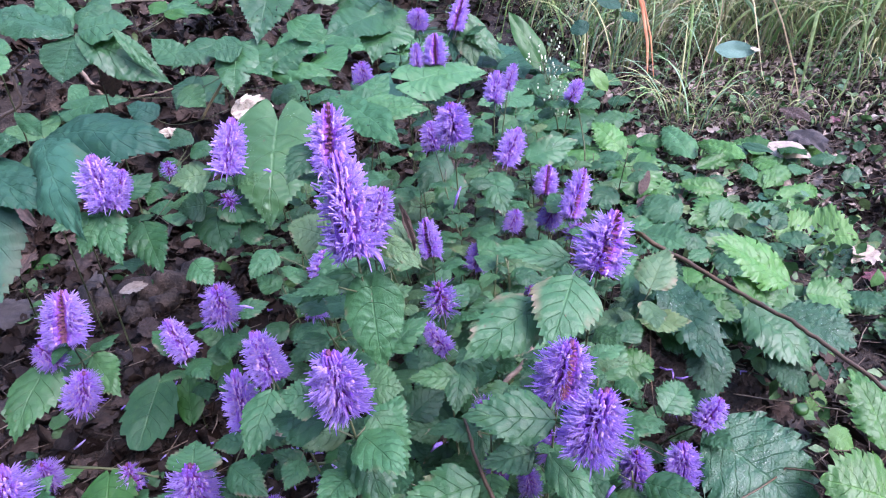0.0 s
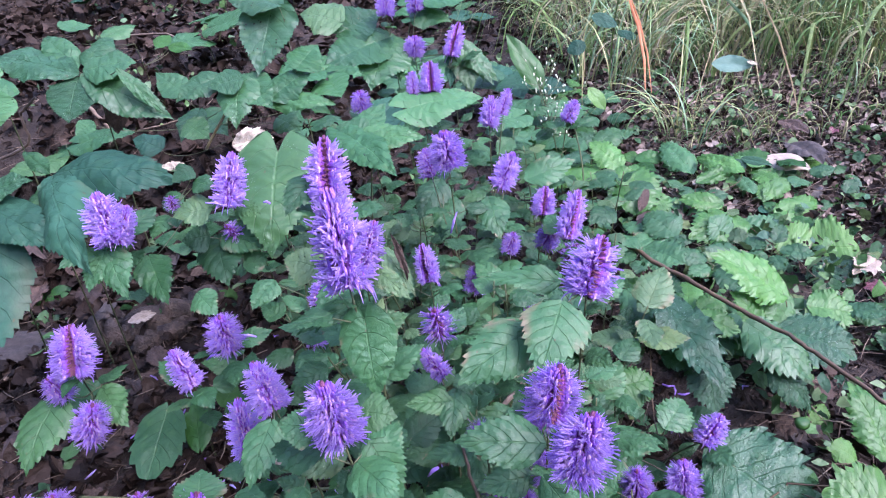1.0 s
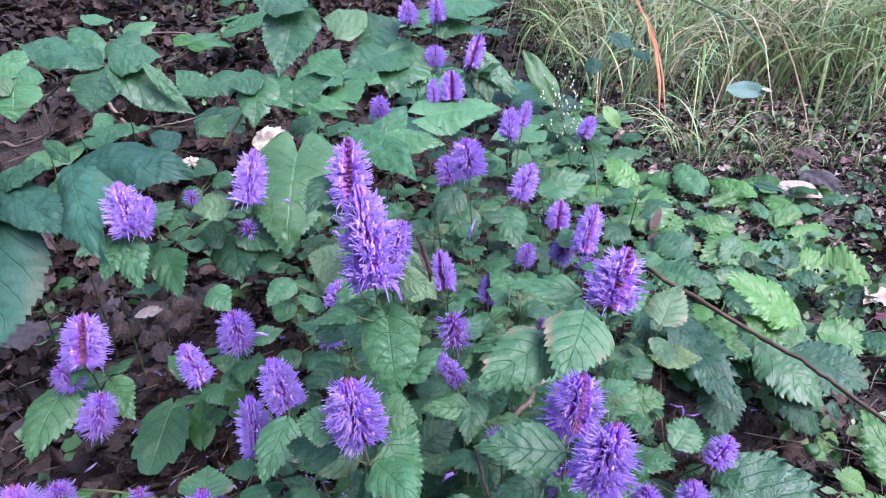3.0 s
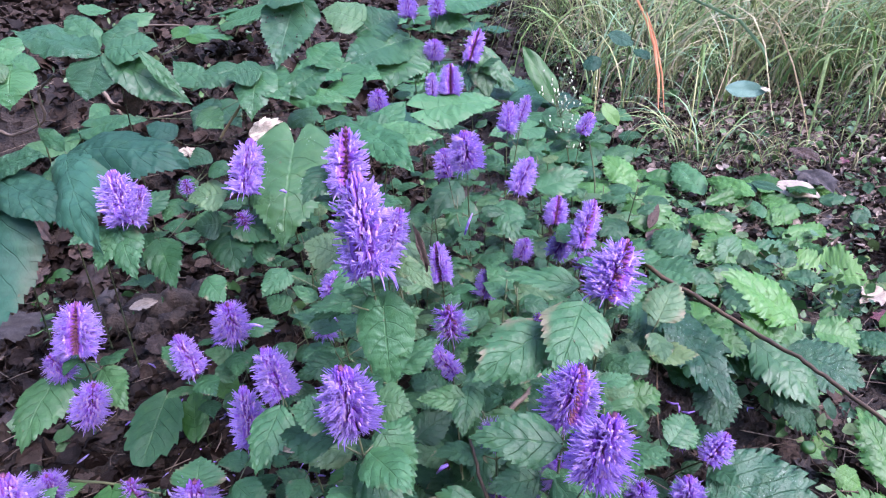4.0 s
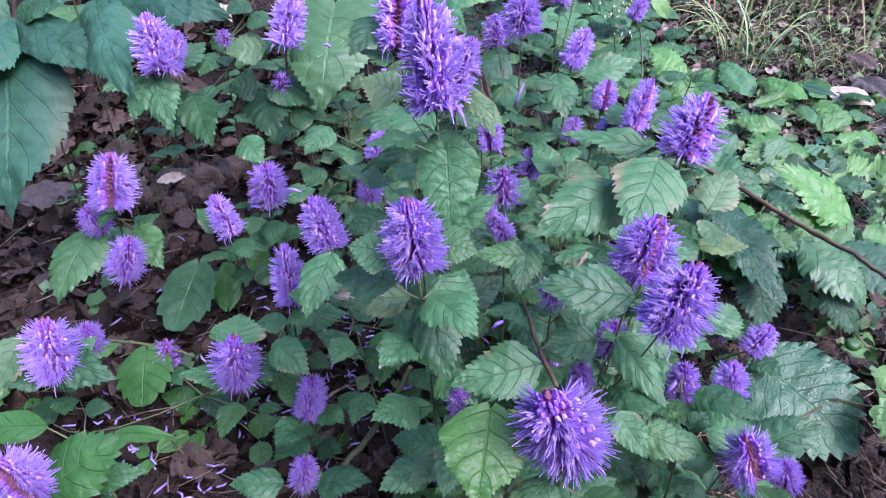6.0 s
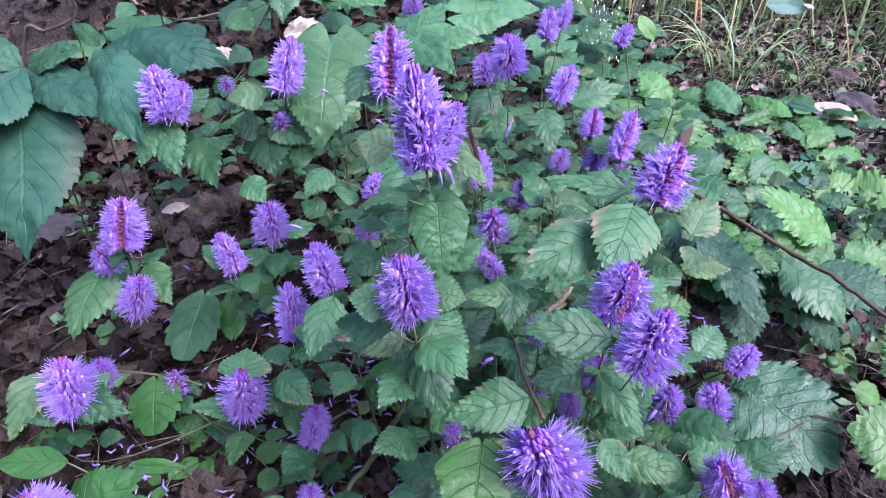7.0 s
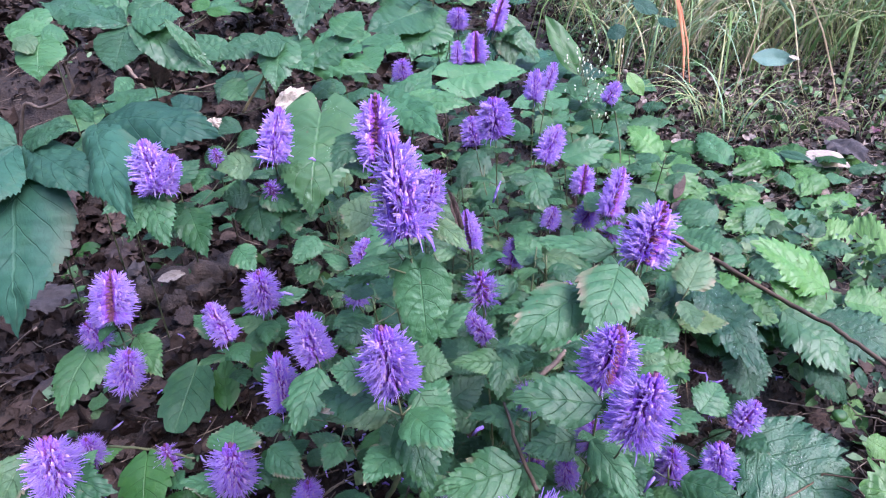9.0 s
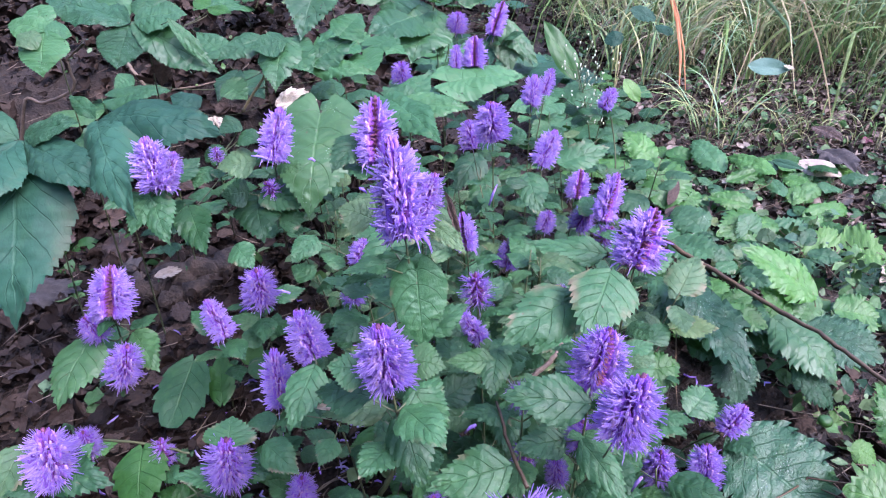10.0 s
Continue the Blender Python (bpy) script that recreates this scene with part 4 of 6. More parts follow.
plant.leaf("herb", HERB, (-0.291, 0.526, 0.286), (-0.264, 0.480, 0.260), (0.00, -0.50, 0.87), 0.035)
plant.pairs(7, 0.034, HERB)
plant.finish()
plant = Plant("flowering_herb", (-0.323, 0.873, 0.000), HERB_LABEL, "wildflower", "violet flowering herbs")
plant.spike((-0.229, 0.571, 0.288), (-0.222, 0.580, 0.267), 0.0119, 90, 3)
plant.leaf("herb", HERB, (-0.216, 0.555, 0.248), (-0.192, 0.565, 0.254), (0.00, -0.50, 0.87), 0.030)
plant.leaf("herb", HERB, (-0.248, 0.570, 0.279), (-0.275, 0.566, 0.277), (0.00, -0.50, 0.87), 0.037)
plant.leaf("herb", HERB, (-0.246, 0.585, 0.269), (-0.229, 0.534, 0.239), (0.00, -0.50, 0.87), 0.050)
plant.leaf("herb", HERB, (-0.235, 0.582, 0.276), (-0.195, 0.559, 0.263), (0.00, -0.50, 0.87), 0.037)
plant.pairs(5, 0.034, HERB)
plant.finish()
plant = Plant("flowering_herb", (-0.186, 0.373, 0.000), HERB_LABEL, "wildflower", "violet flowering herbs")
plant.spike((-0.158, 0.318, 0.157), (-0.164, 0.322, 0.121), 0.0126, 0, 2)
plant.pairs(2, 0.034, HERB)
plant.finish()
plant = Plant("flowering_herb", (-0.072, 0.402, 0.000), HERB_LABEL, "wildflower", "violet flowering herbs")
plant.spike((-0.075, 0.343, 0.324), (-0.080, 0.352, 0.314), 0.0061, 0, 3)
plant.leaf("herb", HERB, (-0.067, 0.374, 0.344), (-0.096, 0.336, 0.322), (0.00, -0.50, 0.87), 0.031)
plant.leaf("herb", HERB, (-0.097, 0.344, 0.286), (-0.122, 0.331, 0.278), (0.00, -0.50, 0.87), 0.021)
plant.pairs(6, 0.034, HERB)
plant.finish()
plant = Plant("flowering_herb", (0.055, 0.570, 0.000), HERB_LABEL, "wildflower", "violet flowering herbs")
plant.spike((0.060, 0.512, 0.196), (0.062, 0.520, 0.179), 0.0079, 0, 3)
plant.pairs(3, 0.034, HERB)
plant.finish()
plant = Plant("broadleaf_plant", (-0.351, 1.022, 0.000), "plant with mid-green pointed leaves over brown litter", "plant", "broadleaf plants", stem=STEM, thick=0.0012)
plant.leaf("broad", BROAD, (-0.380, 0.973, 0.283), (-0.401, 0.922, 0.253), (0.00, -0.50, 0.87), 0.046)
plant.leaf("broad", BROAD, (-0.372, 0.971, 0.279), (-0.330, 0.927, 0.253), (0.00, -0.50, 0.87), 0.044)
plant.leaf("broad", PALE, (-0.225, 0.979, 0.280), (-0.176, 0.947, 0.262), (0.00, -0.50, 0.87), 0.035)
plant.leaf("broad", BROAD, (-0.255, 0.944, 0.267), (-0.219, 0.915, 0.251), (0.00, -0.50, 0.87), 0.040)
plant.leaf("broad", BLUISH, (-0.433, 0.922, 0.247), (-0.481, 0.943, 0.259), (0.00, -0.50, 0.87), 0.041)
plant.leaf("broad", BROAD, (-0.409, 1.008, 0.300), (-0.463, 1.054, 0.327), (0.00, -0.50, 0.87), 0.047)
plant.leaf("broad", BROAD, (-0.538, 0.955, 0.289), (-0.558, 0.933, 0.276), (0.00, -0.50, 0.87), 0.035)
plant.leaf("broad", BROAD, (-0.313, 0.902, 0.348), (-0.367, 0.868, 0.328), (0.00, -0.50, 0.87), 0.053)
plant.leaf("broad", BROAD, (-0.275, 0.883, 0.349), (-0.282, 0.829, 0.295), (0.00, -0.71, 0.71), 0.061)
plant.leaf("broad", BROAD, (-0.273, 0.876, 0.350), (-0.319, 0.865, 0.344), (0.00, -0.50, 0.87), 0.047)
plant.leaf("broad", BROAD, (-0.274, 0.889, 0.345), (-0.230, 0.838, 0.315), (0.00, -0.50, 0.87), 0.055)
plant.leaf("broad", PALE, (-0.238, 0.872, 0.319), (-0.145, 0.848, 0.306), (0.00, -0.50, 0.87), 0.038)
plant.leaf("broad", BROAD, (-0.236, 0.865, 0.323), (-0.178, 0.904, 0.345), (0.00, -0.50, 0.87), 0.053)
plant.leaf("broad", BROAD, (-0.361, 0.869, 0.298), (-0.325, 0.841, 0.282), (0.00, -0.50, 0.87), 0.040)
plant.finish()
plant = Plant("broadleaf_plant", (-0.207, 0.701, 0.000), "plant with one large light-green heart-shaped leaf", "plant", "broadleaf plants", stem=STEM, thick=0.0012)
plant.leaf("dead", CREAM, (-0.234, 0.665, 0.335), (-0.188, 0.667, 0.338), (0.00, -0.80, 0.60), 0.028)
plant.leaf("heart", BROAD, (-0.179, 0.637, 0.333), (-0.182, 0.541, 0.261), (0.00, -0.60, 0.80), 0.098)
plant.finish()
plant = Plant("broadleaf_plant", (-0.213, 0.971, 0.000), "plant with insect-eaten grey-green leaves", "plant", "broadleaf plants", stem=STEM, thick=0.0012)
plant.leaf("broad", HOLED, (-0.227, 0.952, 0.430), (-0.252, 0.881, 0.348), (0.00, -0.76, 0.65), 0.078)
plant.leaf("broad", HOLED, (-0.214, 0.926, 0.429), (-0.300, 0.959, 0.448), (0.00, -0.50, 0.87), 0.057)
plant.leaf("broad", PALE, (-0.199, 0.887, 0.352), (-0.170, 0.921, 0.372), (0.00, -0.50, 0.87), 0.056)
plant.finish()
plant = Plant("broadleaf_plant", (-0.082, 1.060, 0.000), "plant with broad lobed grey-green leaves behind the flowers", "plant", "broadleaf plants", stem=STEM, thick=0.0012)
plant.leaf("palm", BROAD, (-0.070, 0.980, 0.360), (-0.168, 0.920, 0.343), (0.11, -0.43, 0.89), 0.091)
plant.leaf("palm", BROAD, (-0.072, 0.980, 0.359), (-0.107, 0.900, 0.306), (0.02, -0.55, 0.83), 0.080)
plant.leaf("palm", BROAD, (-0.068, 0.980, 0.357), (-0.065, 0.920, 0.307), (0.00, -0.64, 0.77), 0.043)
plant.leaf("broad", HOLED, (-0.144, 0.980, 0.386), (-0.205, 1.000, 0.399), (0.02, -0.50, 0.86), 0.070)
plant.leaf("broad", BROAD, (-0.151, 0.980, 0.371), (-0.087, 1.020, 0.389), (0.05, -0.47, 0.88), 0.081)
plant.leaf("broad", PALE, (-0.030, 1.000, 0.406), (0.059, 1.020, 0.398), (0.16, -0.32, 0.93), 0.080)
plant.leaf("broad", HERB_WORN, (0.025, 0.970, 0.335), (0.034, 0.930, 0.276), (0.02, -0.83, 0.56), 0.046)
plant.leaf("broad", BROAD, (0.019, 0.970, 0.340), (0.074, 0.940, 0.284), (0.29, -0.70, 0.65), 0.038)
plant.leaf("broad", BLUISH, (0.013, 0.970, 0.332), (0.003, 0.940, 0.283), (-0.04, -0.85, 0.53), 0.024)
plant.leaf("broad", BROAD, (-0.040, 1.000, 0.385), (0.016, 0.980, 0.367), (0.07, -0.53, 0.85), 0.048)
plant.finish()
plant = Plant("palmate_plant", (-0.515, 0.620, 0.000), "plant with large wet five-fingered blue-green leaf over litter", "plant", "broadleaf plants", stem=STEM, thick=0.0012)
plant.leaf("palm", BLUISH, (-0.449, 0.555, 0.347), (-0.430, 0.430, 0.214), (0.10, -0.72, 0.69), 0.105)
plant.leaf("palm", BLUISH, (-0.446, 0.555, 0.346), (-0.346, 0.495, 0.319), (-0.03, -0.46, 0.89), 0.048)
plant.leaf("palm", GLOSSY, (-0.449, 0.560, 0.348), (-0.382, 0.550, 0.364), (-0.27, -0.48, 0.84), 0.036)
plant.leaf("palm", BLUISH, (-0.454, 0.560, 0.347), (-0.540, 0.580, 0.375), (0.14, -0.54, 0.83), 0.045)
plant.leaf("palm", BLUISH, (-0.451, 0.555, 0.347), (-0.486, 0.470, 0.305), (-0.07, -0.42, 0.91), 0.080)
plant.finish()
plant = Plant("broadleaf_plant", (-0.439, 0.660, 0.000), "plant with large bluish-green pointed leaves in the litter", "plant", "broadleaf plants", stem=STEM, thick=0.0012)
plant.leaf("palm", BLUISH, (-0.389, 0.595, 0.351), (-0.252, 0.557, 0.343), (-0.07, -0.43, 0.90), 0.069)
plant.leaf("palm", BLUISH, (-0.392, 0.595, 0.349), (-0.299, 0.450, 0.313), (-0.15, -0.32, 0.94), 0.058)
plant.leaf("palm", BROAD, (-0.397, 0.600, 0.350), (-0.434, 0.630, 0.365), (-0.02, -0.48, 0.88), 0.019)
plant.leaf("palm", BROAD, (-0.394, 0.590, 0.350), (-0.391, 0.530, 0.299), (0.00, -0.65, 0.76), 0.037)
plant.finish()
plant = Plant("broadleaf_plant", (-0.493, 0.700, 0.000), "plant with pale green three-lobed hanging leaf, one lobe yellowed", "plant", "broadleaf plants", stem=STEM, thick=0.0012)
plant.leaf("palm", PALE, (-0.430, 0.620, 0.433), (-0.429, 0.590, 0.396), (0.00, -0.78, 0.62), 0.050)
plant.leaf("palm", PALE, (-0.429, 0.620, 0.432), (-0.478, 0.640, 0.436), (-0.12, -0.45, 0.88), 0.031)
plant.leaf("palm", PALE, (-0.430, 0.620, 0.434), (-0.411, 0.630, 0.424), (0.57, -0.31, 0.76), 0.031)
plant.leaf("palm", PALE, (-0.440, 0.630, 0.432), (-0.460, 0.670, 0.447), (-0.02, -0.37, 0.93), 0.034)
plant.leaf("palm", HERB_WORN, (-0.432, 0.615, 0.430), (-0.452, 0.600, 0.423), (0.12, -0.52, 0.85), 0.028)
plant.finish()
plant = Plant("palmate_plant", (-0.443, 0.800, 0.000), "plant with wet dark-green five-fingered leaf, dew glints painted as pale specks", "plant", "broadleaf plants", stem=STEM, thick=0.0012)
plant.leaf("palm", GLOSSY, (-0.367, 0.665, 0.427), (-0.474, 0.700, 0.447), (0.05, -0.37, 0.93), 0.050)
plant.leaf("palm", GLOSSY, (-0.369, 0.665, 0.425), (-0.377, 0.630, 0.389), (-0.02, -0.71, 0.70), 0.058)
plant.leaf("palm", BROAD, (-0.366, 0.665, 0.427), (-0.278, 0.645, 0.376), (0.29, -0.61, 0.74), 0.045)
plant.leaf("palm", BROAD, (-0.365, 0.670, 0.429), (-0.312, 0.680, 0.429), (0.08, -0.39, 0.92), 0.055)
plant.leaf("palm", BROAD, (-0.375, 0.680, 0.429), (-0.426, 0.730, 0.455), (0.08, -0.38, 0.92), 0.033)
plant.leaf("palm", BROAD, (-0.361, 0.665, 0.422), (-0.338, 0.650, 0.398), (0.18, -0.75, 0.64), 0.033)
plant.leaf("palm", BROAD, (-0.367, 0.680, 0.431), (-0.346, 0.720, 0.448), (-0.01, -0.37, 0.93), 0.041)
plant.leaf("palm", PALE, (-0.321, 0.650, 0.433), (-0.284, 0.640, 0.385), (0.50, -0.68, 0.53), 0.015)
plant.finish()
plant = Plant("broadleaf_plant", (-0.605, 1.360, 0.080), "small plant of two bright rounded leaves by a twig", "plant", "low plants", stem=STEM, thick=0.0012)
plant.leaf("smooth", BRIGHT, (-0.525, 1.300, 0.319), (-0.565, 1.320, 0.324), (-0.12, -0.44, 0.89), 0.037)
plant.leaf("smooth", BRIGHT, (-0.530, 1.300, 0.315), (-0.476, 1.270, 0.308), (-0.12, -0.44, 0.89), 0.029)
plant.leaf("broad", BROAD, (-0.566, 1.140, 0.373), (-0.530, 1.200, 0.374), (0.24, -0.15, 0.96), 0.043)
plant.leaf("broad", BROAD, (-0.610, 1.100, 0.403), (-0.578, 1.140, 0.394), (0.38, -0.10, 0.92), 0.041)
plant.finish()
plant = Plant("broadleaf_plant", (-0.139, 0.800, 0.000), "plant with light-green pointed leaves among the flowers", "plant", "broadleaf plants", stem=STEM, thick=0.0012)
plant.leaf("heart", PALE, (-0.048, 0.752, 0.326), (0.045, 0.781, 0.318), (0.18, -0.30, 0.94), 0.066)
plant.leaf("heart", PALE, (-0.105, 0.620, 0.353), (-0.048, 0.530, 0.339), (-0.12, -0.23, 0.97), 0.047)
plant.leaf("broad", PALE, (-0.086, 0.610, 0.348), (-0.021, 0.600, 0.345), (-0.03, -0.49, 0.87), 0.037)
plant.leaf("broad", PALE, (-0.091, 0.620, 0.347), (-0.062, 0.660, 0.365), (0.05, -0.43, 0.90), 0.035)
plant.leaf("broad", PALE, (-0.079, 0.620, 0.351), (-0.114, 0.630, 0.356), (-0.00, -0.41, 0.91), 0.030)
plant.finish()
plant = Plant("broadleaf_plant", (0.183, 1.450, 0.000), "plant with one upright bright-green oval leaf before the grass", "plant", "broadleaf plants", stem=STEM, thick=0.0012)
plant.leaf("smooth", GROUND_LEAF, (0.195, 1.380, 0.119), (0.128, 1.440, 0.231), (0.19, -0.81, 0.55), 0.055)
plant.finish()
plant = Plant("broadleaf_plant", (0.345, 1.560, 0.000), "thin stalk with rounded bluish leaves before the grass", "plant", "broadleaf plants", stem=STEM, thick=0.0012)
plant.leaf("round", BLUISH, (0.326, 1.500, 0.233), (0.372, 1.480, 0.213), (0.10, -0.75, 0.65), 0.034)
plant.leaf("round", BLUISH, (0.382, 1.500, 0.194), (0.415, 1.480, 0.182), (0.00, -0.70, 0.71), 0.022)
plant.leaf("round", BLUISH, (0.276, 1.350, 0.216), (0.243, 1.350, 0.204), (0.00, -0.75, 0.66), 0.032)
plant.leaf("smooth", BRIGHT, (0.255, 1.200, 0.176), (0.283, 1.180, 0.137), (0.10, -0.70, 0.70), 0.030)
plant.finish()
plant = Plant("bramble_plant", (0.275, 0.600, 0.000), "bramble with glossy dark-green pleated leaves", "plant", "bramble plants", stem=RED_STEM, thick=0.0016)
plant.leaf("bramble", BROAD, (0.186, 0.620, 0.126), (0.236, 0.500, 0.108), (-0.04, -0.17, 0.98), 0.063)
plant.leaf("bramble", GLOSSY, (0.206, 0.600, 0.145), (0.240, 0.470, 0.107), (0.21, -0.23, 0.95), 0.062)
plant.leaf("bramble", GLOSSY, (0.221, 0.660, 0.116), (0.248, 0.620, 0.116), (-0.25, -0.18, 0.95), 0.032)
plant.leaf("bramble", GLOSSY, (0.238, 0.520, 0.110), (0.237, 0.470, 0.075), (-0.00, -0.56, 0.83), 0.047)
plant.leaf("bramble", BROAD, (0.169, 0.420, 0.115), (0.195, 0.450, 0.118), (0.21, -0.29, 0.94), 0.034)
plant.leaf("bramble", GROUND_LEAF, (0.133, 0.460, 0.130), (0.172, 0.470, 0.129), (0.15, -0.47, 0.87), 0.039)
plant.leaf("bramble", BROAD, (0.199, 0.530, 0.106), (0.229, 0.510, 0.107), (-0.25, -0.35, 0.90), 0.028)
plant.leaf("bramble", BRIGHT, (0.246, 0.570, 0.121), (0.288, 0.550, 0.109), (0.05, -0.43, 0.90), 0.033)
plant.leaf("bramble", GLOSSY, (0.153, 0.550, 0.116), (0.198, 0.600, 0.123), (0.20, -0.30, 0.93), 0.025)
plant.finish()
plant = Plant("bramble_plant", (0.424, 0.720, 0.000), "bramble with yellow-green serrated leaves on red stalks", "plant", "bramble plants", stem=RED_STEM, thick=0.0016)
plant.leaf("bramble", BRIGHT, (0.357, 0.600, 0.114), (0.277, 0.629, 0.160), (0.30, -0.48, 0.82), 0.055)
plant.leaf("bramble", BRIGHT, (0.325, 0.580, 0.095), (0.293, 0.600, 0.126), (0.30, -0.63, 0.71), 0.034)
plant.leaf("bramble", BROAD, (0.367, 0.620, 0.101), (0.323, 0.570, 0.084), (0.09, -0.40, 0.91), 0.037)
plant.leaf("bramble", BRIGHT, (0.421, 0.660, 0.049), (0.477, 0.650, 0.036), (0.12, -0.43, 0.90), 0.058)
plant.leaf("bramble", GLOSSY, (0.341, 0.570, 0.094), (0.399, 0.520, 0.084), (-0.04, -0.24, 0.97), 0.071)
plant.leaf("bramble", BROAD, (0.298, 0.560, 0.113), (0.344, 0.500, 0.079), (0.12, -0.42, 0.90), 0.059)
plant.leaf("bramble", GLOSSY, (0.310, 0.520, 0.085), (0.344, 0.490, 0.047), (0.18, -0.68, 0.71), 0.034)
plant.leaf("bramble", BRIGHT, (0.357, 0.500, 0.015), (0.376, 0.520, 0.023), (0.06, -0.43, 0.90), 0.021)
plant.leaf("bramble", BRIGHT, (0.346, 0.450, 0.040), (0.368, 0.440, 0.027), (0.19, -0.60, 0.78), 0.026)
plant.finish()
plant = Plant("bramble_plant", (0.554, 0.920, 0.000), "bramble with broad pleated leaves held in pairs", "plant", "bramble plants", stem=RED_STEM, thick=0.0016)
plant.leaf("bramble", BRIGHT, (0.529, 0.865, -0.009), (0.589, 0.840, 0.006), (-0.36, -0.36, 0.86), 0.127)
plant.leaf("bramble", BRIGHT, (0.527, 0.865, -0.007), (0.488, 0.900, 0.008), (-0.10, -0.49, 0.86), 0.081)
plant.leaf("bramble", GLOSSY, (0.512, 0.820, 0.002), (0.542, 0.760, -0.005), (-0.16, -0.20, 0.97), 0.070)
plant.leaf("bramble", BRIGHT, (0.512, 0.950, 0.012), (0.605, 1.000, 0.001), (0.30, -0.37, 0.88), 0.046)
plant.leaf("bramble", BROAD, (0.482, 0.850, -0.003), (0.512, 0.820, -0.015), (-0.07, -0.43, 0.90), 0.052)
plant.leaf("bramble", BROAD, (0.486, 0.880, -0.002), (0.446, 0.930, 0.020), (-0.05, -0.44, 0.90), 0.077)
plant.leaf("bramble", BRIGHT, (0.439, 0.900, 0.037), (0.339, 0.860, 0.039), (0.17, -0.39, 0.91), 0.068)
plant.leaf("bramble", PALE, (0.397, 0.860, 0.036), (0.375, 0.880, 0.061), (0.18, -0.68, 0.71), 0.053)
plant.leaf("bramble", HERB_WORN, (0.397, 0.860, 0.036), (0.425, 0.850, 0.042), (-0.34, -0.41, 0.85), 0.027)
plant.leaf("bramble", BROAD, (0.406, 0.800, 0.032), (0.333, 0.800, 0.049), (0.20, -0.51, 0.84), 0.040)
plant.finish()
plant = Plant("bramble_plant", (0.329, 1.000, 0.000), "bramble with bright green pleated leaves, beside grass", "plant", "bramble plants", stem=RED_STEM, thick=0.0016)
plant.leaf("bramble", BRIGHT, (0.276, 0.920, 0.058), (0.299, 1.020, 0.095), (-0.06, -0.33, 0.94), 0.076)
plant.leaf("bramble", BRIGHT, (0.280, 0.920, 0.058), (0.337, 0.950, 0.065), (0.11, -0.44, 0.89), 0.049)
plant.leaf("bramble", BROAD, (0.241, 0.750, 0.099), (0.278, 0.700, 0.102), (-0.24, -0.12, 0.96), 0.058)
plant.leaf("bramble", BRIGHT, (0.252, 0.930, 0.133), (0.212, 0.980, 0.161), (-0.01, -0.49, 0.87), 0.047)
plant.leaf("bramble", BRIGHT, (0.250, 0.930, 0.137), (0.257, 0.900, 0.115), (0.02, -0.59, 0.81), 0.033)
plant.leaf("bramble", PALE, (0.416, 1.080, 0.039), (0.390, 1.180, 0.057), (-0.09, -0.20, 0.98), 0.055)
plant.leaf("bramble", BRIGHT, (0.480, 1.020, 0.061), (0.430, 1.100, 0.057), (-0.27, -0.13, 0.95), 0.044)
plant.leaf("bramble", BRIGHT, (0.405, 1.020, 0.050), (0.487, 1.050, 0.055), (0.12, -0.46, 0.88), 0.031)
plant.leaf("bramble", BRIGHT, (0.427, 0.960, 0.036), (0.361, 0.980, 0.041), (-0.07, -0.48, 0.88), 0.038)
plant.leaf("bramble", BROAD, (0.312, 0.840, 0.059), (0.283, 0.900, 0.066), (-0.17, -0.19, 0.97), 0.058)
plant.leaf("bramble", PALE, (0.513, 1.000, 0.023), (0.586, 1.060, 0.016), (0.31, -0.28, 0.91), 0.035)
plant.leaf("smooth", BLUISH, (0.497, 0.980, 0.013), (0.510, 0.960, 0.011), (-0.18, -0.23, 0.96), 0.019)
plant.leaf("bramble", BROAD, (0.493, 1.000, 0.029), (0.493, 1.060, 0.031), (-0.00, -0.03, 1.00), 0.031)
plant.leaf("smooth", BLUISH, (0.509, 1.100, 0.049), (0.551, 1.060, 0.047), (-0.25, -0.29, 0.92), 0.021)
plant.leaf("smooth", BLUISH, (0.513, 1.080, 0.038), (0.499, 1.100, 0.049), (-0.00, -0.49, 0.87), 0.018)
plant.leaf("bramble", BRIGHT, (0.531, 1.000, 0.022), (0.502, 1.020, 0.026), (-0.15, -0.41, 0.90), 0.042)
plant.finish()
plant = Plant("rosette_plant", (-0.312, 0.541, 0.000), "small plant with scalloped fleshy green leaves on soil", "plant", "low plants", stem=STEM, thick=0.0016)
plant.leaf("round", BROAD, (-0.339, 0.534, 0.089), (-0.351, 0.469, 0.052), (0.00, -0.50, 0.87), 0.058)
plant.leaf("round", GROUND_LEAF, (-0.303, 0.502, 0.057), (-0.313, 0.547, 0.083), (0.00, -0.50, 0.87), 0.031)
plant.leaf("smooth", GROUND_LEAF, (-0.293, 0.557, 0.063), (-0.277, 0.580, 0.077), (0.00, -0.50, 0.87), 0.034)
plant.finish()
plant = Plant("rosette_plant", (-0.691, 0.900, 0.000), "small seedling with round green leaves on brown litter", "plant", "low plants", stem=STEM, thick=0.0016)
plant.leaf("round", GROUND_LEAF, (-0.676, 0.890, 0.015), (-0.695, 0.850, 0.005), (0.11, -0.29, 0.95), 0.061)
plant.leaf("smooth", GROUND_LEAF, (-0.694, 0.900, 0.019), (-0.658, 0.920, 0.024), (0.10, -0.44, 0.89), 0.029)
plant.leaf("smooth", GROUND_LEAF, (-0.728, 0.960, 0.026), (-0.691, 0.970, 0.030), (0.04, -0.49, 0.87), 0.021)
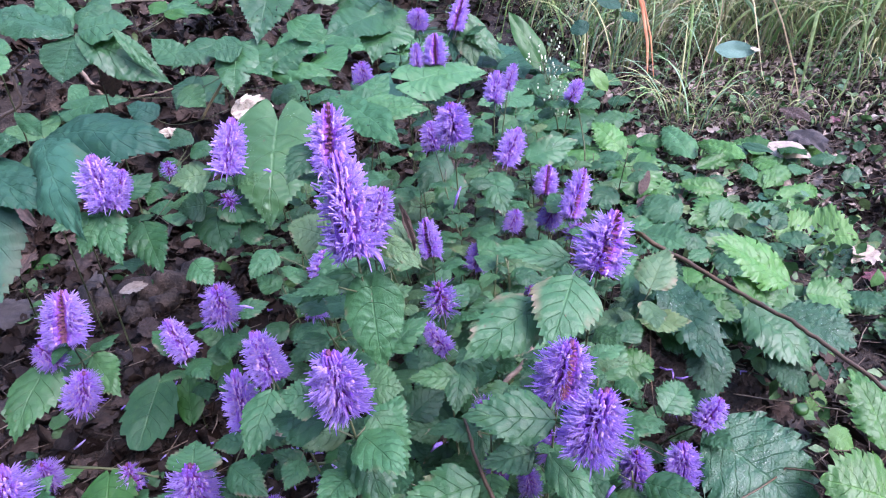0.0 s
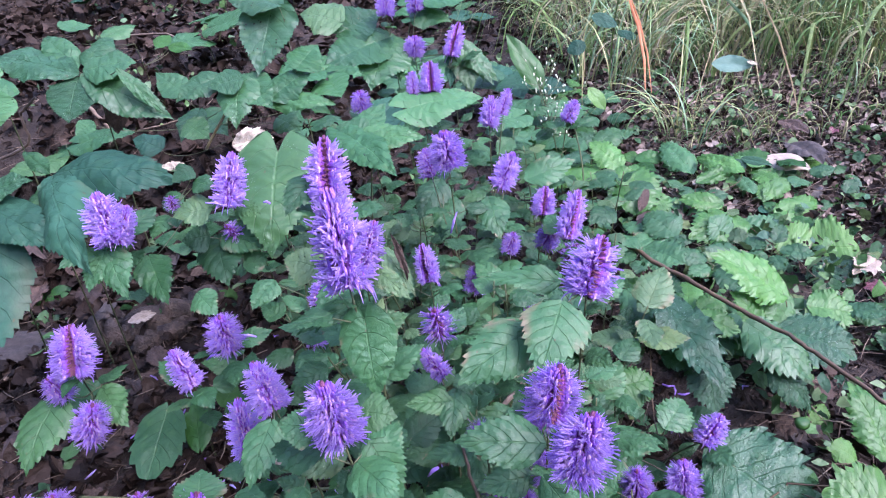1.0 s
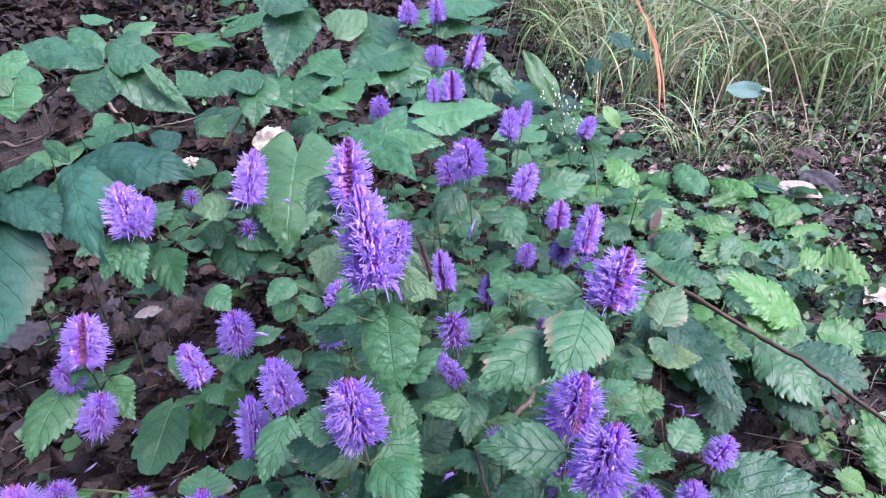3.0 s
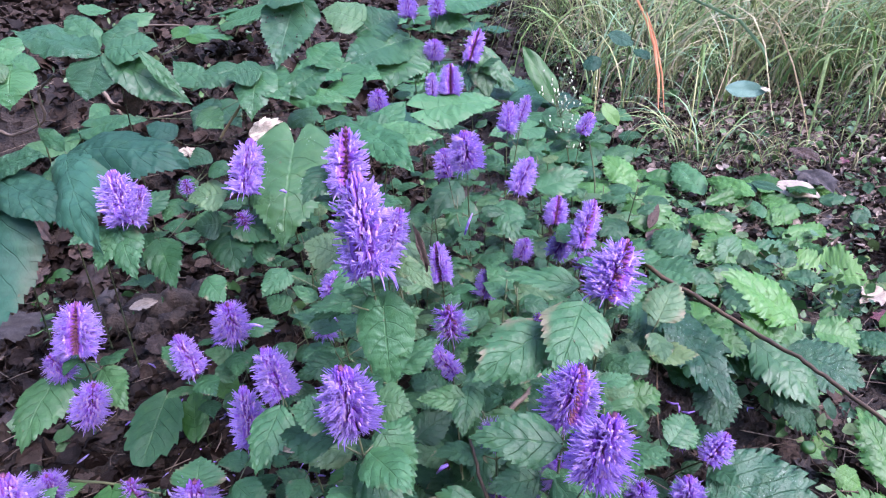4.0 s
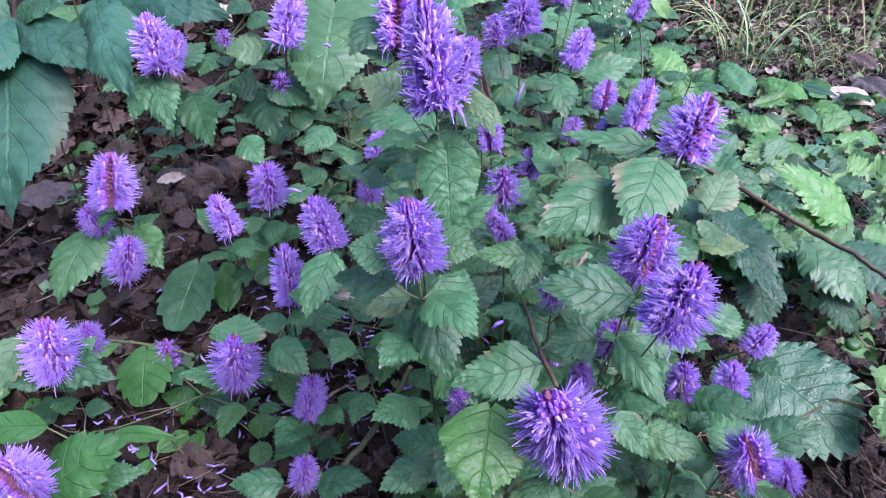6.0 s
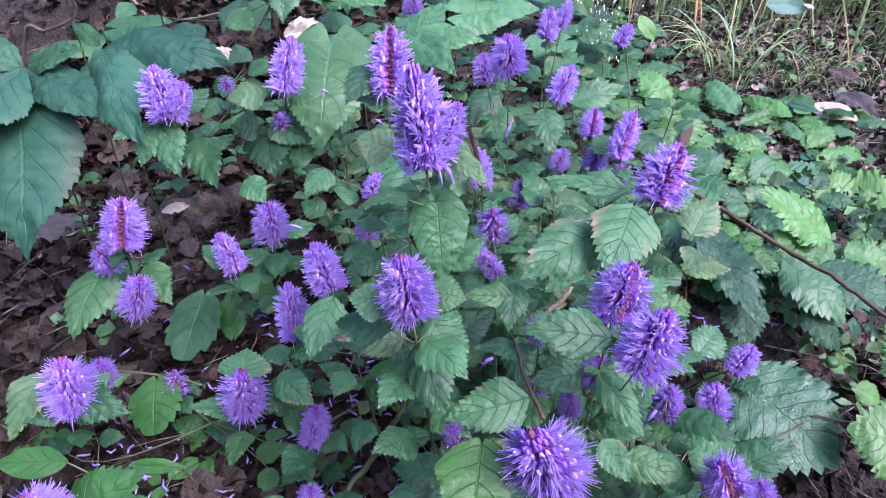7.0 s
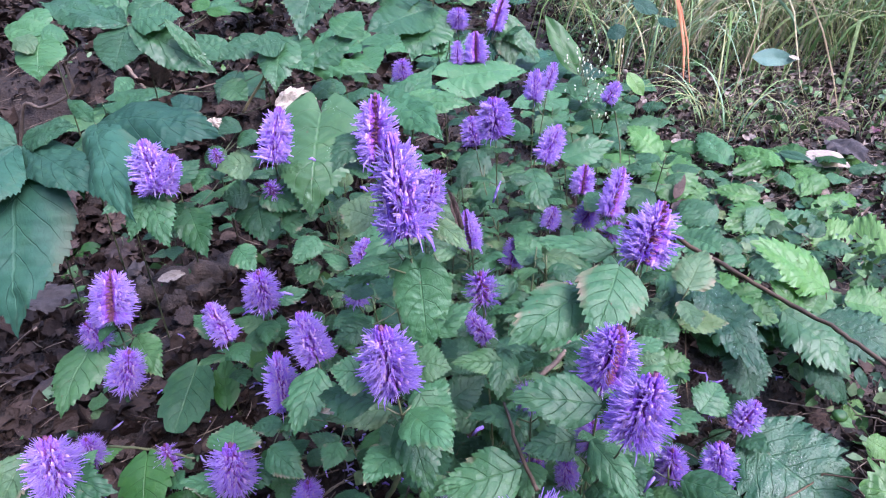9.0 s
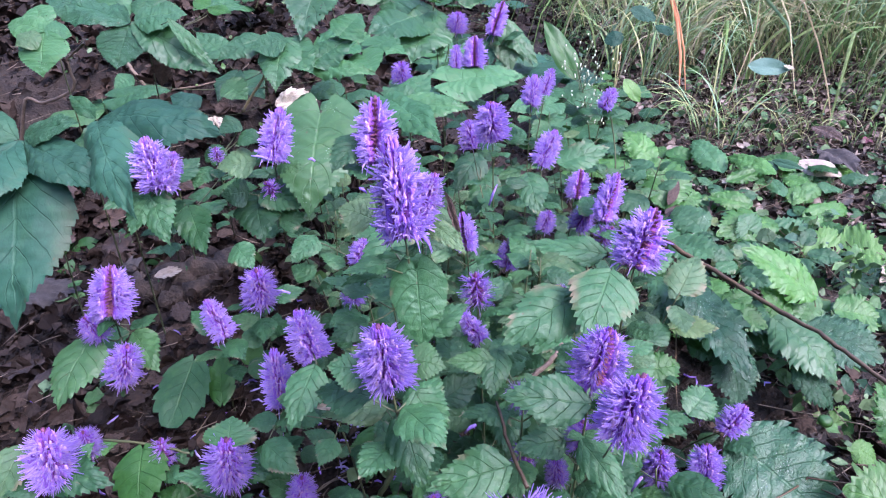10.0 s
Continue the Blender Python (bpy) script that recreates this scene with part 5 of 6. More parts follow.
plant.leaf("round", GROUND_LEAF, (-0.691, 0.900, 0.014), (-0.722, 0.910, 0.020), (0.01, -0.50, 0.86), 0.025)
plant.leaf("round", GROUND_LEAF, (-0.674, 0.860, -0.021), (-0.678, 0.840, -0.034), (-0.01, -0.56, 0.83), 0.034)
plant.finish()
plant = Plant("rosette_plant", (-0.291, 0.384, 0.000), "small plant with bright round leaves and fallen petals", "plant", "low plants", stem=STEM, thick=0.0016)
plant.leaf("round", GROUND_LEAF, (-0.353, 0.421, 0.074), (-0.345, 0.375, 0.047), (0.00, -0.50, 0.87), 0.052)
plant.leaf("round", GROUND_LEAF, (-0.224, 0.355, 0.065), (-0.221, 0.339, 0.055), (0.00, -0.50, 0.87), 0.023)
plant.leaf("round", GROUND_LEAF, (-0.237, 0.410, 0.063), (-0.200, 0.400, 0.057), (0.00, -0.50, 0.87), 0.028)
plant.leaf("round", GROUND_LEAF, (-0.216, 0.326, 0.065), (-0.215, 0.310, 0.056), (0.00, -0.50, 0.87), 0.020)
plant.leaf("round", GROUND_LEAF, (-0.424, 0.356, 0.056), (-0.426, 0.369, 0.064), (0.00, -0.50, 0.87), 0.017)
plant.finish()
plant = Plant("nettle_plant", (-0.296, 0.248, 0.000), "nettle-like plant with bright serrated leaves", "plant", "low plants", stem=STEM, thick=0.0016)
plant.leaf("herb", GROUND_LEAF, (-0.297, 0.210, 0.171), (-0.251, 0.239, 0.188), (0.00, -0.50, 0.87), 0.044)
plant.leaf("smooth", GROUND_LEAF, (-0.319, 0.253, 0.175), (-0.373, 0.251, 0.174), (0.00, -0.50, 0.87), 0.023)
plant.leaf("smooth", GROUND_LEAF, (-0.288, 0.267, 0.152), (-0.245, 0.266, 0.151), (0.00, -0.50, 0.87), 0.012)
plant.leaf("herb", BROAD, (-0.279, 0.222, 0.161), (-0.244, 0.229, 0.165), (0.00, -0.50, 0.87), 0.019)
plant.finish()
plant = Plant("bramble_plant", (0.267, 0.390, 0.000), "bramble with a large wet dark-green leaf near the ground", "plant", "bramble plants", stem=RED_STEM, thick=0.0016)
plant.leaf("bramble", GLOSSY, (0.212, 0.420, 0.083), (0.286, 0.351, 0.044), (0.00, -0.50, 0.87), 0.101)
plant.leaf("bramble", BRIGHT, (0.354, 0.384, 0.090), (0.342, 0.447, 0.126), (0.00, -0.50, 0.87), 0.039)
plant.leaf("bramble", BRIGHT, (0.337, 0.338, 0.080), (0.281, 0.357, 0.091), (0.00, -0.50, 0.87), 0.066)
plant.leaf("herb", HERB, (0.165, 0.339, 0.094), (0.128, 0.345, 0.098), (0.00, -0.50, 0.87), 0.026)
plant.finish()


# ---- fallen things, grass and small plants ----
def branch(name, pts, radius, material, label, category, rough=0.12):
    """A crooked twig or log through the points."""
    r = random.Random(len(label) * 7 + int(pts[0][0] * 1000))
    pts = [Vector(p) for p in pts]
    fine = []
    for i in range(len(pts) - 1):
        a, b = pts[max(i - 1, 0)], pts[min(i + 2, len(pts) - 1)]
        for k in range(6):
            t = k / 6
            p, q = pts[i], pts[i + 1]
            c = 0.5 * ((2 * p) + (q - a) * t + (2 * a - 5 * p + 4 * q - b) * t * t + (3 * p - a - 3 * q + b) * t ** 3)
            fine.append(c + Vector((r.gauss(0, radius * 0.25), r.gauss(0, radius * 0.25), r.gauss(0, radius * 0.2))))
    fine.append(pts[-1])
    n = len(fine)
    s = Soup()
    sides = 14 if rough > 0.3 else 7
    s.tube(fine, [radius * (1 - 0.35 * i / n) * r.uniform(0.9, 1.1) for i in range(n)], sides)
    if rough > 0.3:
        for k, v in enumerate(s.v):
            axis = fine[min(k // sides, n - 1)]
            s.v[k] = axis + (v - axis) * (1 + rough * noise.noise(v * 45) + 0.35 * rough * noise.noise(v * 140))
    base = fine[0].copy()
    ob = s.make(name, [material])
    for v in ob.data.vertices:
        v.co -= base
    ob.location = base
    tagged(ob, label, category)


DEAD_WORDS = {"tan_dead_leaf": "dry tan fallen leaf curled on the litter", "dark_dead_leaf": "dark brown rotting leaf lying on soil",
              "grey_dead_leaf": "grey wet fallen leaf lying on soil", "pale_dead_leaf": "pale buff dry leaf lying on the ground",
              "wine_dead_leaf": "wine-red fallen leaf on the ground", "cream_leaf_or_flower": "small cream-white bit of leaf or flower",
              "bluish_fresh_leaf": "bluish-green leaf with a white tip in grass"}


def fallen_leaf(place, size, material):
    kind = "smooth" if material is BLUE_LEAF else "dead"
    ob = new("fallen_leaf", leaf_mesh(kind, rng.randrange(4), material))
    a = rng.uniform(0, 6.28) if kind == "dead" else 0.1
    along = Vector((math.cos(a), math.sin(a), rng.uniform(-0.1, 0.1)))
    up = Vector((rng.uniform(-0.35, 0.35), rng.uniform(-0.6, 0.1), 1)) * (1 if rng.random() < 0.5 or kind != "dead" else -1)
    length = size * 1.15
    place = Vector((place[0], place[1], place[2] + soil_height(place[0], place[1])))
    ob.matrix_world = frame_of(place - along * length * 0.5, along, up, size * (0.62 if kind == "dead" else 0.42), length, length * 0.7)
    tagged(ob, DEAD_WORDS[material.name], "fallen leaf", "fallen leaves")


def laid_leaf(base, tip, normal, width, material, kind):
    """One fallen leaf from stalk to tip, at a given slant."""
    d = Vector(tip) - Vector(base)
    ob = new("fallen_leaf", leaf_mesh(kind, rng.randrange(4), material))
    ob.matrix_world = frame_of(base, d, normal, width, d.length, d.length * 0.7)
    tagged(ob, DEAD_WORDS[material.name], "fallen leaf", "fallen leaves")


def blade_points(root, heading, length, bend, r):
    d = Vector((math.cos(heading), math.sin(heading), 0))
    out, p, lean = [], Vector(root), r.uniform(0.1, 0.35)
    for i in range(11):
        out.append(p.copy())
        p = p + (d * math.sin(lean) + Vector((0, 0, math.cos(lean)))) * length / 10
        lean = min(2.75, lean + bend * (0.6 + 0.2 * i))
        p.z = max(p.z, 0.006)
    return out


def grass_tuft(root, count, length, heading=3.5, spread=0.6, wide=1.0, blades=4):
    """Blades that mostly arch towards one heading."""
    r = random.Random(int(root[0] * 1000) + count)
    tuft = tagged(new("grass_tuft"), "tuft of long arching green and straw grass", "grass", "grass tufts")
    tuft.location = root
    for i in range(count):
        s = Soup()
        a = r.uniform(0, 6.28) if r.random() < 0.3 else r.gauss(heading, spread)
        at = Vector((r.gauss(0, 0.02), r.gauss(0, 0.02), 0))
        pts = blade_points(at, a, length * r.uniform(0.6, 1.25), r.uniform(0.10, 0.30), r)
        w = r.uniform(0.0008, 0.0018) * wide
        s.ribbon(pts, [w * (1 - (k / 10) ** 2.5) + 0.0002 for k in range(11)], Vector((-math.sin(a), math.cos(a), r.uniform(-0.3, 0.3))))
        s.make("blade", [BLADES[i % blades]], tuft)


def hanging_blade(pts, width, material, label):
    s = Soup()
    fine = [Vector(p) for p in pts]
    n = len(fine)
    s.ribbon(fine, [width * (0.5, 0.9, 1.0, 0.9, 0.3)[min(4, int(4.9 * i / max(1, n - 1)))] / 2 for i in range(n)], Vector((0.9, -0.4, 0.1)), 0, 0.35)
    base = fine[-1].copy()
    ob = s.make("dry_blade", [material])
    for v in ob.data.vertices:
        v.co -= base
    ob.location = base
    tagged(ob, label, "grass blade")


def bud_spray(root, top):
    """A wiry stalk that forks into many tiny white buds."""
    r = random.Random(12)
    root, top = Vector(root), Vector(top)
    plant = tagged(new("bud_spray"), "wiry stalk with a spray of tiny white buds", "wildflower")
    plant.location = root
    s = Soup()
    up = top - root
    s.tube(bezier((0, 0, 0), up * 0.5 + Vector((0.02, 0, 0)), up, 8), [0.0014 - 0.0001 * i for i in range(9)], 5)
    tips = []
    for i in range(46):
        a = up * r.uniform(0.62, 1.0)
        b = a + Vector((r.gauss(0.01, 0.022), r.gauss(0, 0.02), r.uniform(-0.01, 0.05)))
        s.tube(bezier(a, a.lerp(b, 0.5) + Vector((0, 0, -0.004)), b, 4), 0.0004, 4)
        tips += [b, b + Vector((r.gauss(0, 0.008), r.gauss(0, 0.008), r.uniform(0, 0.012)))]
    s.make("stalk", [STEM], plant)
    for p in tips:
        k = Soup()
        k.tube([p, p + Vector((0, 0, 0.0015)), p + Vector((0, 0, 0.003)), p + Vector((0, 0, 0.004))], [0.0003, 0.0010, 0.0011, 0.0004], 6)
        k.make("bud", [WHITE_BUD], plant)


def berry(place):
    bm = bmesh.new()
    bmesh.ops.create_uvsphere(bm, u_segments=20, v_segments=14, radius=0.0068)
    for v in bm.verts:
        v.co.z *= 0.85 - 0.12 * (abs(v.co.x) < 0.003 and v.co.z > 0)
    me = bpy.data.meshes.new("berry")
    bm.to_mesh(me)
    me.materials.append(BERRY)
    me.polygons.foreach_set("use_smooth", [True] * len(me.polygons))
    ob = new("green_berry", me)
    ob.location = place
    tagged(ob, "small round green unripe fruit among bramble stems", "fruit")


def island_blade(name, a, b):
    return plain(name, a, b, 40.0, 0.5, 0.3)


BLADES = [island_blade("blade_green", (0.10, 0.20, 0.05), (0.18, 0.28, 0.09)), island_blade("blade_olive", (0.20, 0.22, 0.07), (0.30, 0.30, 0.12)),
          island_blade("blade_blue", (0.10, 0.21, 0.10), (0.18, 0.29, 0.15)), island_blade("blade_straw", (0.22, 0.19, 0.10), (0.34, 0.29, 0.17))]


def meadow():
    """Long thin blades that arch over one another, rooted behind the open ground."""
    s = Soup()
    r = random.Random(5)

    def one(x, y, length, bend, width):
        lean = 0.5 + 0.4 * math.sin(x * 5.1 + 1.7 * math.sin(y * 4.3))
        a = r.gauss(3.3, 0.6) if r.random() < lean else r.gauss(0.2, 0.6)
        pts = blade_points((x, y, soil_height(x, y)), a, length, bend, r)
        s.ribbon(pts, [width * (1 - (k / 10) ** 2.5) + 0.0002 for k in range(11)], Vector((-math.sin(a), math.cos(a), r.uniform(-0.3, 0.3))))

    for i in range(2300):
        y = 1.72 + 2.7 * r.random() ** 1.2
        one(r.uniform(0.24 + max(0, (2.2 - y) * 0.5), 0.9 + y * 0.75), y, r.uniform(0.16, 0.6), r.uniform(0.12, 0.36), r.uniform(0.0008, 0.0019))
    for i in range(850):
        y = r.uniform(1.65, 3.6)
        one(r.uniform(0.3 + max(0, (2.0 - y) * 0.5), 0.7 + y * 0.7), y, r.uniform(0.35, 0.75), r.uniform(0.20, 0.40), r.uniform(0.002, 0.0048))
    for i in range(500):
        y = r.uniform(1.25, 1.8)
        one(r.uniform(0.42, 0.6 + 0.6 * y), y, r.uniform(0.05, 0.16), r.uniform(0.15, 0.5), r.uniform(0.0006, 0.0014))
    for i in range(1800):
        x, y = r.uniform(1.2, 4.5), r.uniform(-3.0, 5.0)
        if x > 0.9 + y * 0.4:
            one(x, y, r.uniform(0.15, 0.5), r.uniform(0.1, 0.3), r.uniform(0.0009, 0.0022))
    tagged(s.make("grass", [GRASS]), "long arching green and straw-coloured grass", "grass", kind="stuff")


meadow()


def seedlings():
    """Tiny plants of three to six leaves, thickest on the open ground beside the grass."""
    s = Soup()
    r = random.Random(8)
    for i in range(3000):
        y = r.uniform(0.4, 2.9)
        x = r.uniform(0.25, 0.8 + y * 0.6) if r.random() < 0.88 else r.uniform(-0.4 - y * 0.3, 0.3)
        z = soil_height(x, y)
        for k in range(r.randint(2, 5)):
            p = (x + r.gauss(0, 0.012), y + r.gauss(0, 0.012), z + r.uniform(0.012, 0.05))
            s.scrap(p, 0.005 + 0.02 * r.random() ** 1.8, i * 9 + k + 50000, 0, 0.75, 0.35)
    tagged(s.make("ground_cover", [LAWN]), "tiny green seedlings creeping over the litter", "ground cover", kind="stuff")


seedlings()


CAUGHT = [
    ((-0.162, 0.500, 0.342), (-0.156, 0.500, 0.340)),
    ((-0.206, 0.470, 0.226), (-0.191, 0.470, 0.223)),
    ((0.001, 0.540, 0.293), (-0.007, 0.540, 0.271)),
    ((-0.028, 0.260, 0.265), (-0.021, 0.260, 0.272)),
    ((0.073, 0.250, 0.224), (0.078, 0.250, 0.237)),
    ((-0.211, 0.500, 0.347), (-0.194, 0.500, 0.342)),
    ((-0.096, 0.400, 0.358), (-0.101, 0.400, 0.362)),
    ((-0.096, 0.260, 0.309), (-0.100, 0.260, 0.308)),
    ((-0.110, 0.330, 0.177), (-0.105, 0.330, 0.165)),
    ((-0.238, 0.460, 0.210), (-0.227, 0.460, 0.215)),
]


def petals():
    """Dropped florets, slivers of pale violet on leaves and soil."""
    s = Soup()
    r = random.Random(21)
    # spent florets caught on leaves
    for a, b in CAUGHT:
        a, b = Vector(a), Vector(b)
        s.tube([a, a.lerp(b, 0.5) + Vector((0, 0, 0.0015)), b], [0.0005, 0.0013, 0.0010], 5)
    for i in range(520):
        x, y = r.gauss(-0.14, 0.16), r.gauss(0.40, 0.12)
        if y < 0.15:
            continue
        p = Vector((x, y, soil_height(x, y) + r.uniform(0.01, 0.03)))
        a, l = r.uniform(0, 6.28), r.uniform(0.008, 0.016)
        d = Vector((math.cos(a), math.sin(a), r.uniform(-0.2, 0.2)))
        b = d.cross(Vector((0, 0, 1))) * r.uniform(-0.004, 0.004)
        s.tube([p - d * l / 2, p + b, p + d * l / 2], [0.0007, 0.0013, 0.0009], 4)
    tagged(s.make("fallen_petals", [FALLEN]), "dropped violet florets strewn on leaves and soil", "petals", kind="stuff")


petals()
branch('vine_stem', [(0.199, 0.769, 0.113), (0.216, 0.708, 0.125), (0.248, 0.641, 0.128), (0.283, 0.565, 0.133), (0.306, 0.503, 0.144), (0.322, 0.459, 0.147), (0.343, 0.392, 0.150)], 0.0030, RED_STEM, 'long reddish-brown bramble stem arching over leaves', 'stem')
branch('twig', [(-0.680, 0.780, 0.010), (-0.600, 0.720, 0.200), (-0.538, 0.700, 0.332), (-0.511, 0.700, 0.335), (-0.472, 0.700, 0.351), (-0.468, 0.700, 0.376), (-0.466, 0.700, 0.385), (-0.443, 0.700, 0.400)], 0.0022, TWIG, 'bent grey-brown twig over the litter', 'twig')
branch('twig', [(-1.010, 1.812, 0.252), (-0.834, 1.688, 0.270), (-0.668, 1.613, 0.280), (-0.580, 1.525, 0.270), (-0.515, 1.506, 0.260), (-0.445, 1.366, 0.248)], 0.0028, TWIG, 'thin brown twig arching over dead leaves', 'twig')
branch('twig', [(-0.653, 1.154, 0.274), (-0.621, 1.133, 0.238), (-0.586, 1.111, 0.201)], 0.0038, TWIG, 'brown twig leaning on the litter', 'twig')
branch('twig', [(-0.766, 1.885, 0.250), (-0.711, 1.826, 0.290), (-0.662, 1.750, 0.320)], 0.0022, TWIG, 'pale straight twig rising from litter', 'twig')
branch('twig', [(-0.520, 1.541, 0.252), (-0.490, 1.530, 0.300), (-0.464, 1.512, 0.350)], 0.0016, STEM, 'thin green stalk rising from litter', 'twig')
branch('twig', [(-0.577, 1.121, 0.211), (-0.518, 1.120, 0.218), (-0.481, 1.134, 0.221)], 0.0020, TWIG, 'thin pale twig lying over leaves', 'twig')
branch('twig', [(0.175, 0.930, 0.229), (0.185, 0.920, 0.185), (0.188, 0.900, 0.138), (0.186, 0.890, 0.091)], 0.0013, STEM, 'pale straight stalk under a violet flower', 'twig')
branch('twig', [(-0.360, 0.904, 0.245), (-0.318, 0.900, 0.295), (-0.290, 0.897, 0.327)], 0.0022, STRAW, 'pale dry stalk leaning between green leaves', 'twig')
branch('twig', [(-0.668, 0.680, 0.010), (-0.649, 0.703, 0.020), (-0.634, 0.728, 0.020)], 0.003, TWIG, 'broken tan stick lying on dark litter', 'twig')
branch('twig', [(-0.410, 0.446, 0.060), (-0.360, 0.432, 0.070), (-0.306, 0.419, 0.070)], 0.0016, STEM, 'thin green stem lying under the flowers', 'twig')
branch('twig', [(-0.211, 0.425, 0.060), (-0.165, 0.423, 0.070), (-0.119, 0.413, 0.080)], 0.002, STEM, 'thin green-brown stem creeping over soil', 'twig')
branch('twig', [(-0.159, 0.322, 0.020), (-0.127, 0.355, 0.050), (-0.102, 0.355, 0.100), (-0.090, 0.360, 0.126)], 0.003, STEM, 'olive stem bending up from the soil', 'twig')
branch('twig', [(0.014, 0.391, 0.175), (0.040, 0.411, 0.187), (0.054, 0.436, 0.187)], 0.0025, TWIG, 'greyish stem between the leaves', 'twig')
branch('twig', [(0.007, 0.227, 0.257), (-0.002, 0.258, 0.259), (-0.008, 0.290, 0.261)], 0.0013, RED_STEM, 'reddish stem rising through the herb', 'twig')
branch('twig', [(-0.038, 0.369, 0.220), (-0.021, 0.376, 0.228), (0.002, 0.383, 0.235)], 0.0022, STEM, 'pale stem crossing under the flowers', 'twig')
branch('bark_log', [(-0.530, 0.753, 0.036), (-0.501, 0.769, 0.036), (-0.461, 0.777, 0.036), (-0.423, 0.805, 0.036), (-0.388, 0.849, 0.036)], 0.026, BARK, 'rotting grey-brown branch half sunk in litter', 'log', 0.32)
branch('bark_log', [(-0.474, 0.738, 0.026), (-0.439, 0.756, 0.026), (-0.414, 0.798, 0.026)], 0.016, BARK, 'short piece of brown rotting bark', 'log', 0.32)
fallen_leaf((-0.484, 0.786, 0.040), 0.031, PALE_DEAD)
fallen_leaf((-0.428, 0.697, 0.030), 0.046, TAN_DEAD)
fallen_leaf((-0.442, 0.644, 0.030), 0.038, DARK_DEAD)
fallen_leaf((-0.384, 0.714, 0.020), 0.033, TAN_DEAD)
fallen_leaf((-0.828, 1.006, 0.020), 0.061, TAN_DEAD)
fallen_leaf((-0.742, 0.950, 0.020), 0.050, TAN_DEAD)
fallen_leaf((-0.764, 0.855, 0.020), 0.054, DARK_DEAD)
fallen_leaf((-0.650, 0.757, 0.030), 0.077, SLATE_DEAD)
fallen_leaf((-0.546, 0.710, 0.030), 0.060, TAN_DEAD)
fallen_leaf((-0.426, 0.571, 0.020), 0.053, TAN_DEAD)
fallen_leaf((-0.439, 0.543, 0.020), 0.051, DARK_DEAD)
fallen_leaf((-0.365, 0.579, 0.010), 0.041, DARK_DEAD)
fallen_leaf((-0.427, 0.667, 0.020), 0.045, TAN_DEAD)
fallen_leaf((-0.542, 0.566, 0.020), 0.053, DARK_DEAD)
fallen_leaf((-0.614, 0.609, 0.020), 0.062, DARK_DEAD)
fallen_leaf((-0.487, 0.957, 0.020), 0.049, SLATE_DEAD)
fallen_leaf((-0.638, 1.031, 0.020), 0.052, DARK_DEAD)
fallen_leaf((0.672, 1.183, 0.020), 0.081, SLATE_DEAD)
fallen_leaf((0.687, 1.272, 0.030), 0.048, TAN_DEAD)
fallen_leaf((0.700, 1.183, 0.030), 0.036, SLATE_DEAD)
fallen_leaf((0.359, 1.144, 0.020), 0.054, TAN_DEAD)
fallen_leaf((0.392, 0.548, 0.020), 0.043, TAN_DEAD)
fallen_leaf((0.574, 0.796, 0.020), 0.062, PALE_DEAD)
fallen_leaf((0.560, 0.739, 0.030), 0.039, WINE_DEAD)
fallen_leaf((0.764, 1.265, 0.040), 0.032, WINE_DEAD)
fallen_leaf((-0.268, 0.347, 0.020), 0.039, TAN_DEAD)
fallen_leaf((-0.301, 0.343, 0.010), 0.035, DARK_DEAD)
fallen_leaf((-0.199, 0.374, 0.020), 0.036, TAN_DEAD)
fallen_leaf((-0.223, 0.335, 0.020), 0.026, SLATE_DEAD)
fallen_leaf((-0.417, 0.471, 0.020), 0.036, TAN_DEAD)
fallen_leaf((-0.594, 0.586, 0.020), 0.053, DARK_DEAD)
fallen_leaf((-0.142, 0.341, 0.020), 0.030, TAN_DEAD)
fallen_leaf((-0.662, 0.832, 0.010), 0.045, TAN_DEAD)
fallen_leaf((-0.821, 0.968, 0.020), 0.050, TAN_DEAD)
fallen_leaf((-0.118, 0.348, 0.020), 0.026, DARK_DEAD)
fallen_leaf((-0.627, 1.861, 0.020), 0.069, TAN_DEAD)
fallen_leaf((-0.969, 1.964, 0.080), 0.087, TAN_DEAD)
fallen_leaf((-0.825, 1.903, 0.020), 0.085, TAN_DEAD)
fallen_leaf((-1.258, 1.940, 0.020), 0.087, DARK_DEAD)
fallen_leaf((-1.586, 2.322, 0.020), 0.102, DARK_DEAD)
grass_tuft((0.461, 1.310, 0.000), 18, 0.27, 2.7, 0.5, 1.0, 3)
grass_tuft((0.485, 1.300, 0.000), 9, 0.22, 0.6, 0.5, 0.9, 3)
grass_tuft((0.400, 1.620, 0.000), 26, 0.50, 0.0, 0.35, 1.1)
grass_tuft((0.480, 1.700, 0.000), 30, 0.56, 0.1, 0.40, 1.1)
grass_tuft((0.330, 1.720, 0.000), 24, 0.50, 0.2, 0.40, 1.4, 3)
grass_tuft((0.980, 1.860, 0.000), 36, 0.46, 0.3, 0.40, 1.25, 3)
grass_tuft((1.120, 1.960, 0.000), 36, 0.50, 0.4, 0.45, 1.3, 3)
grass_tuft((1.280, 2.080, 0.000), 36, 0.54, 0.4, 0.50, 1.3, 3)
grass_tuft((0.900, 2.150, 0.000), 30, 0.50, 0.2, 0.50, 1.3, 3)
grass_tuft((0.670, 1.695, 0.000), 30, 0.42)
grass_tuft((0.534, 1.781, 0.000), 26, 0.40)
grass_tuft((0.903, 2.032, 0.000), 30, 0.46)
grass_tuft((1.089, 2.112, 0.000), 34, 0.50)
grass_tuft((1.097, 1.890, 0.000), 30, 0.50)
grass_tuft((0.474, 2.079, 0.000), 24, 0.40)
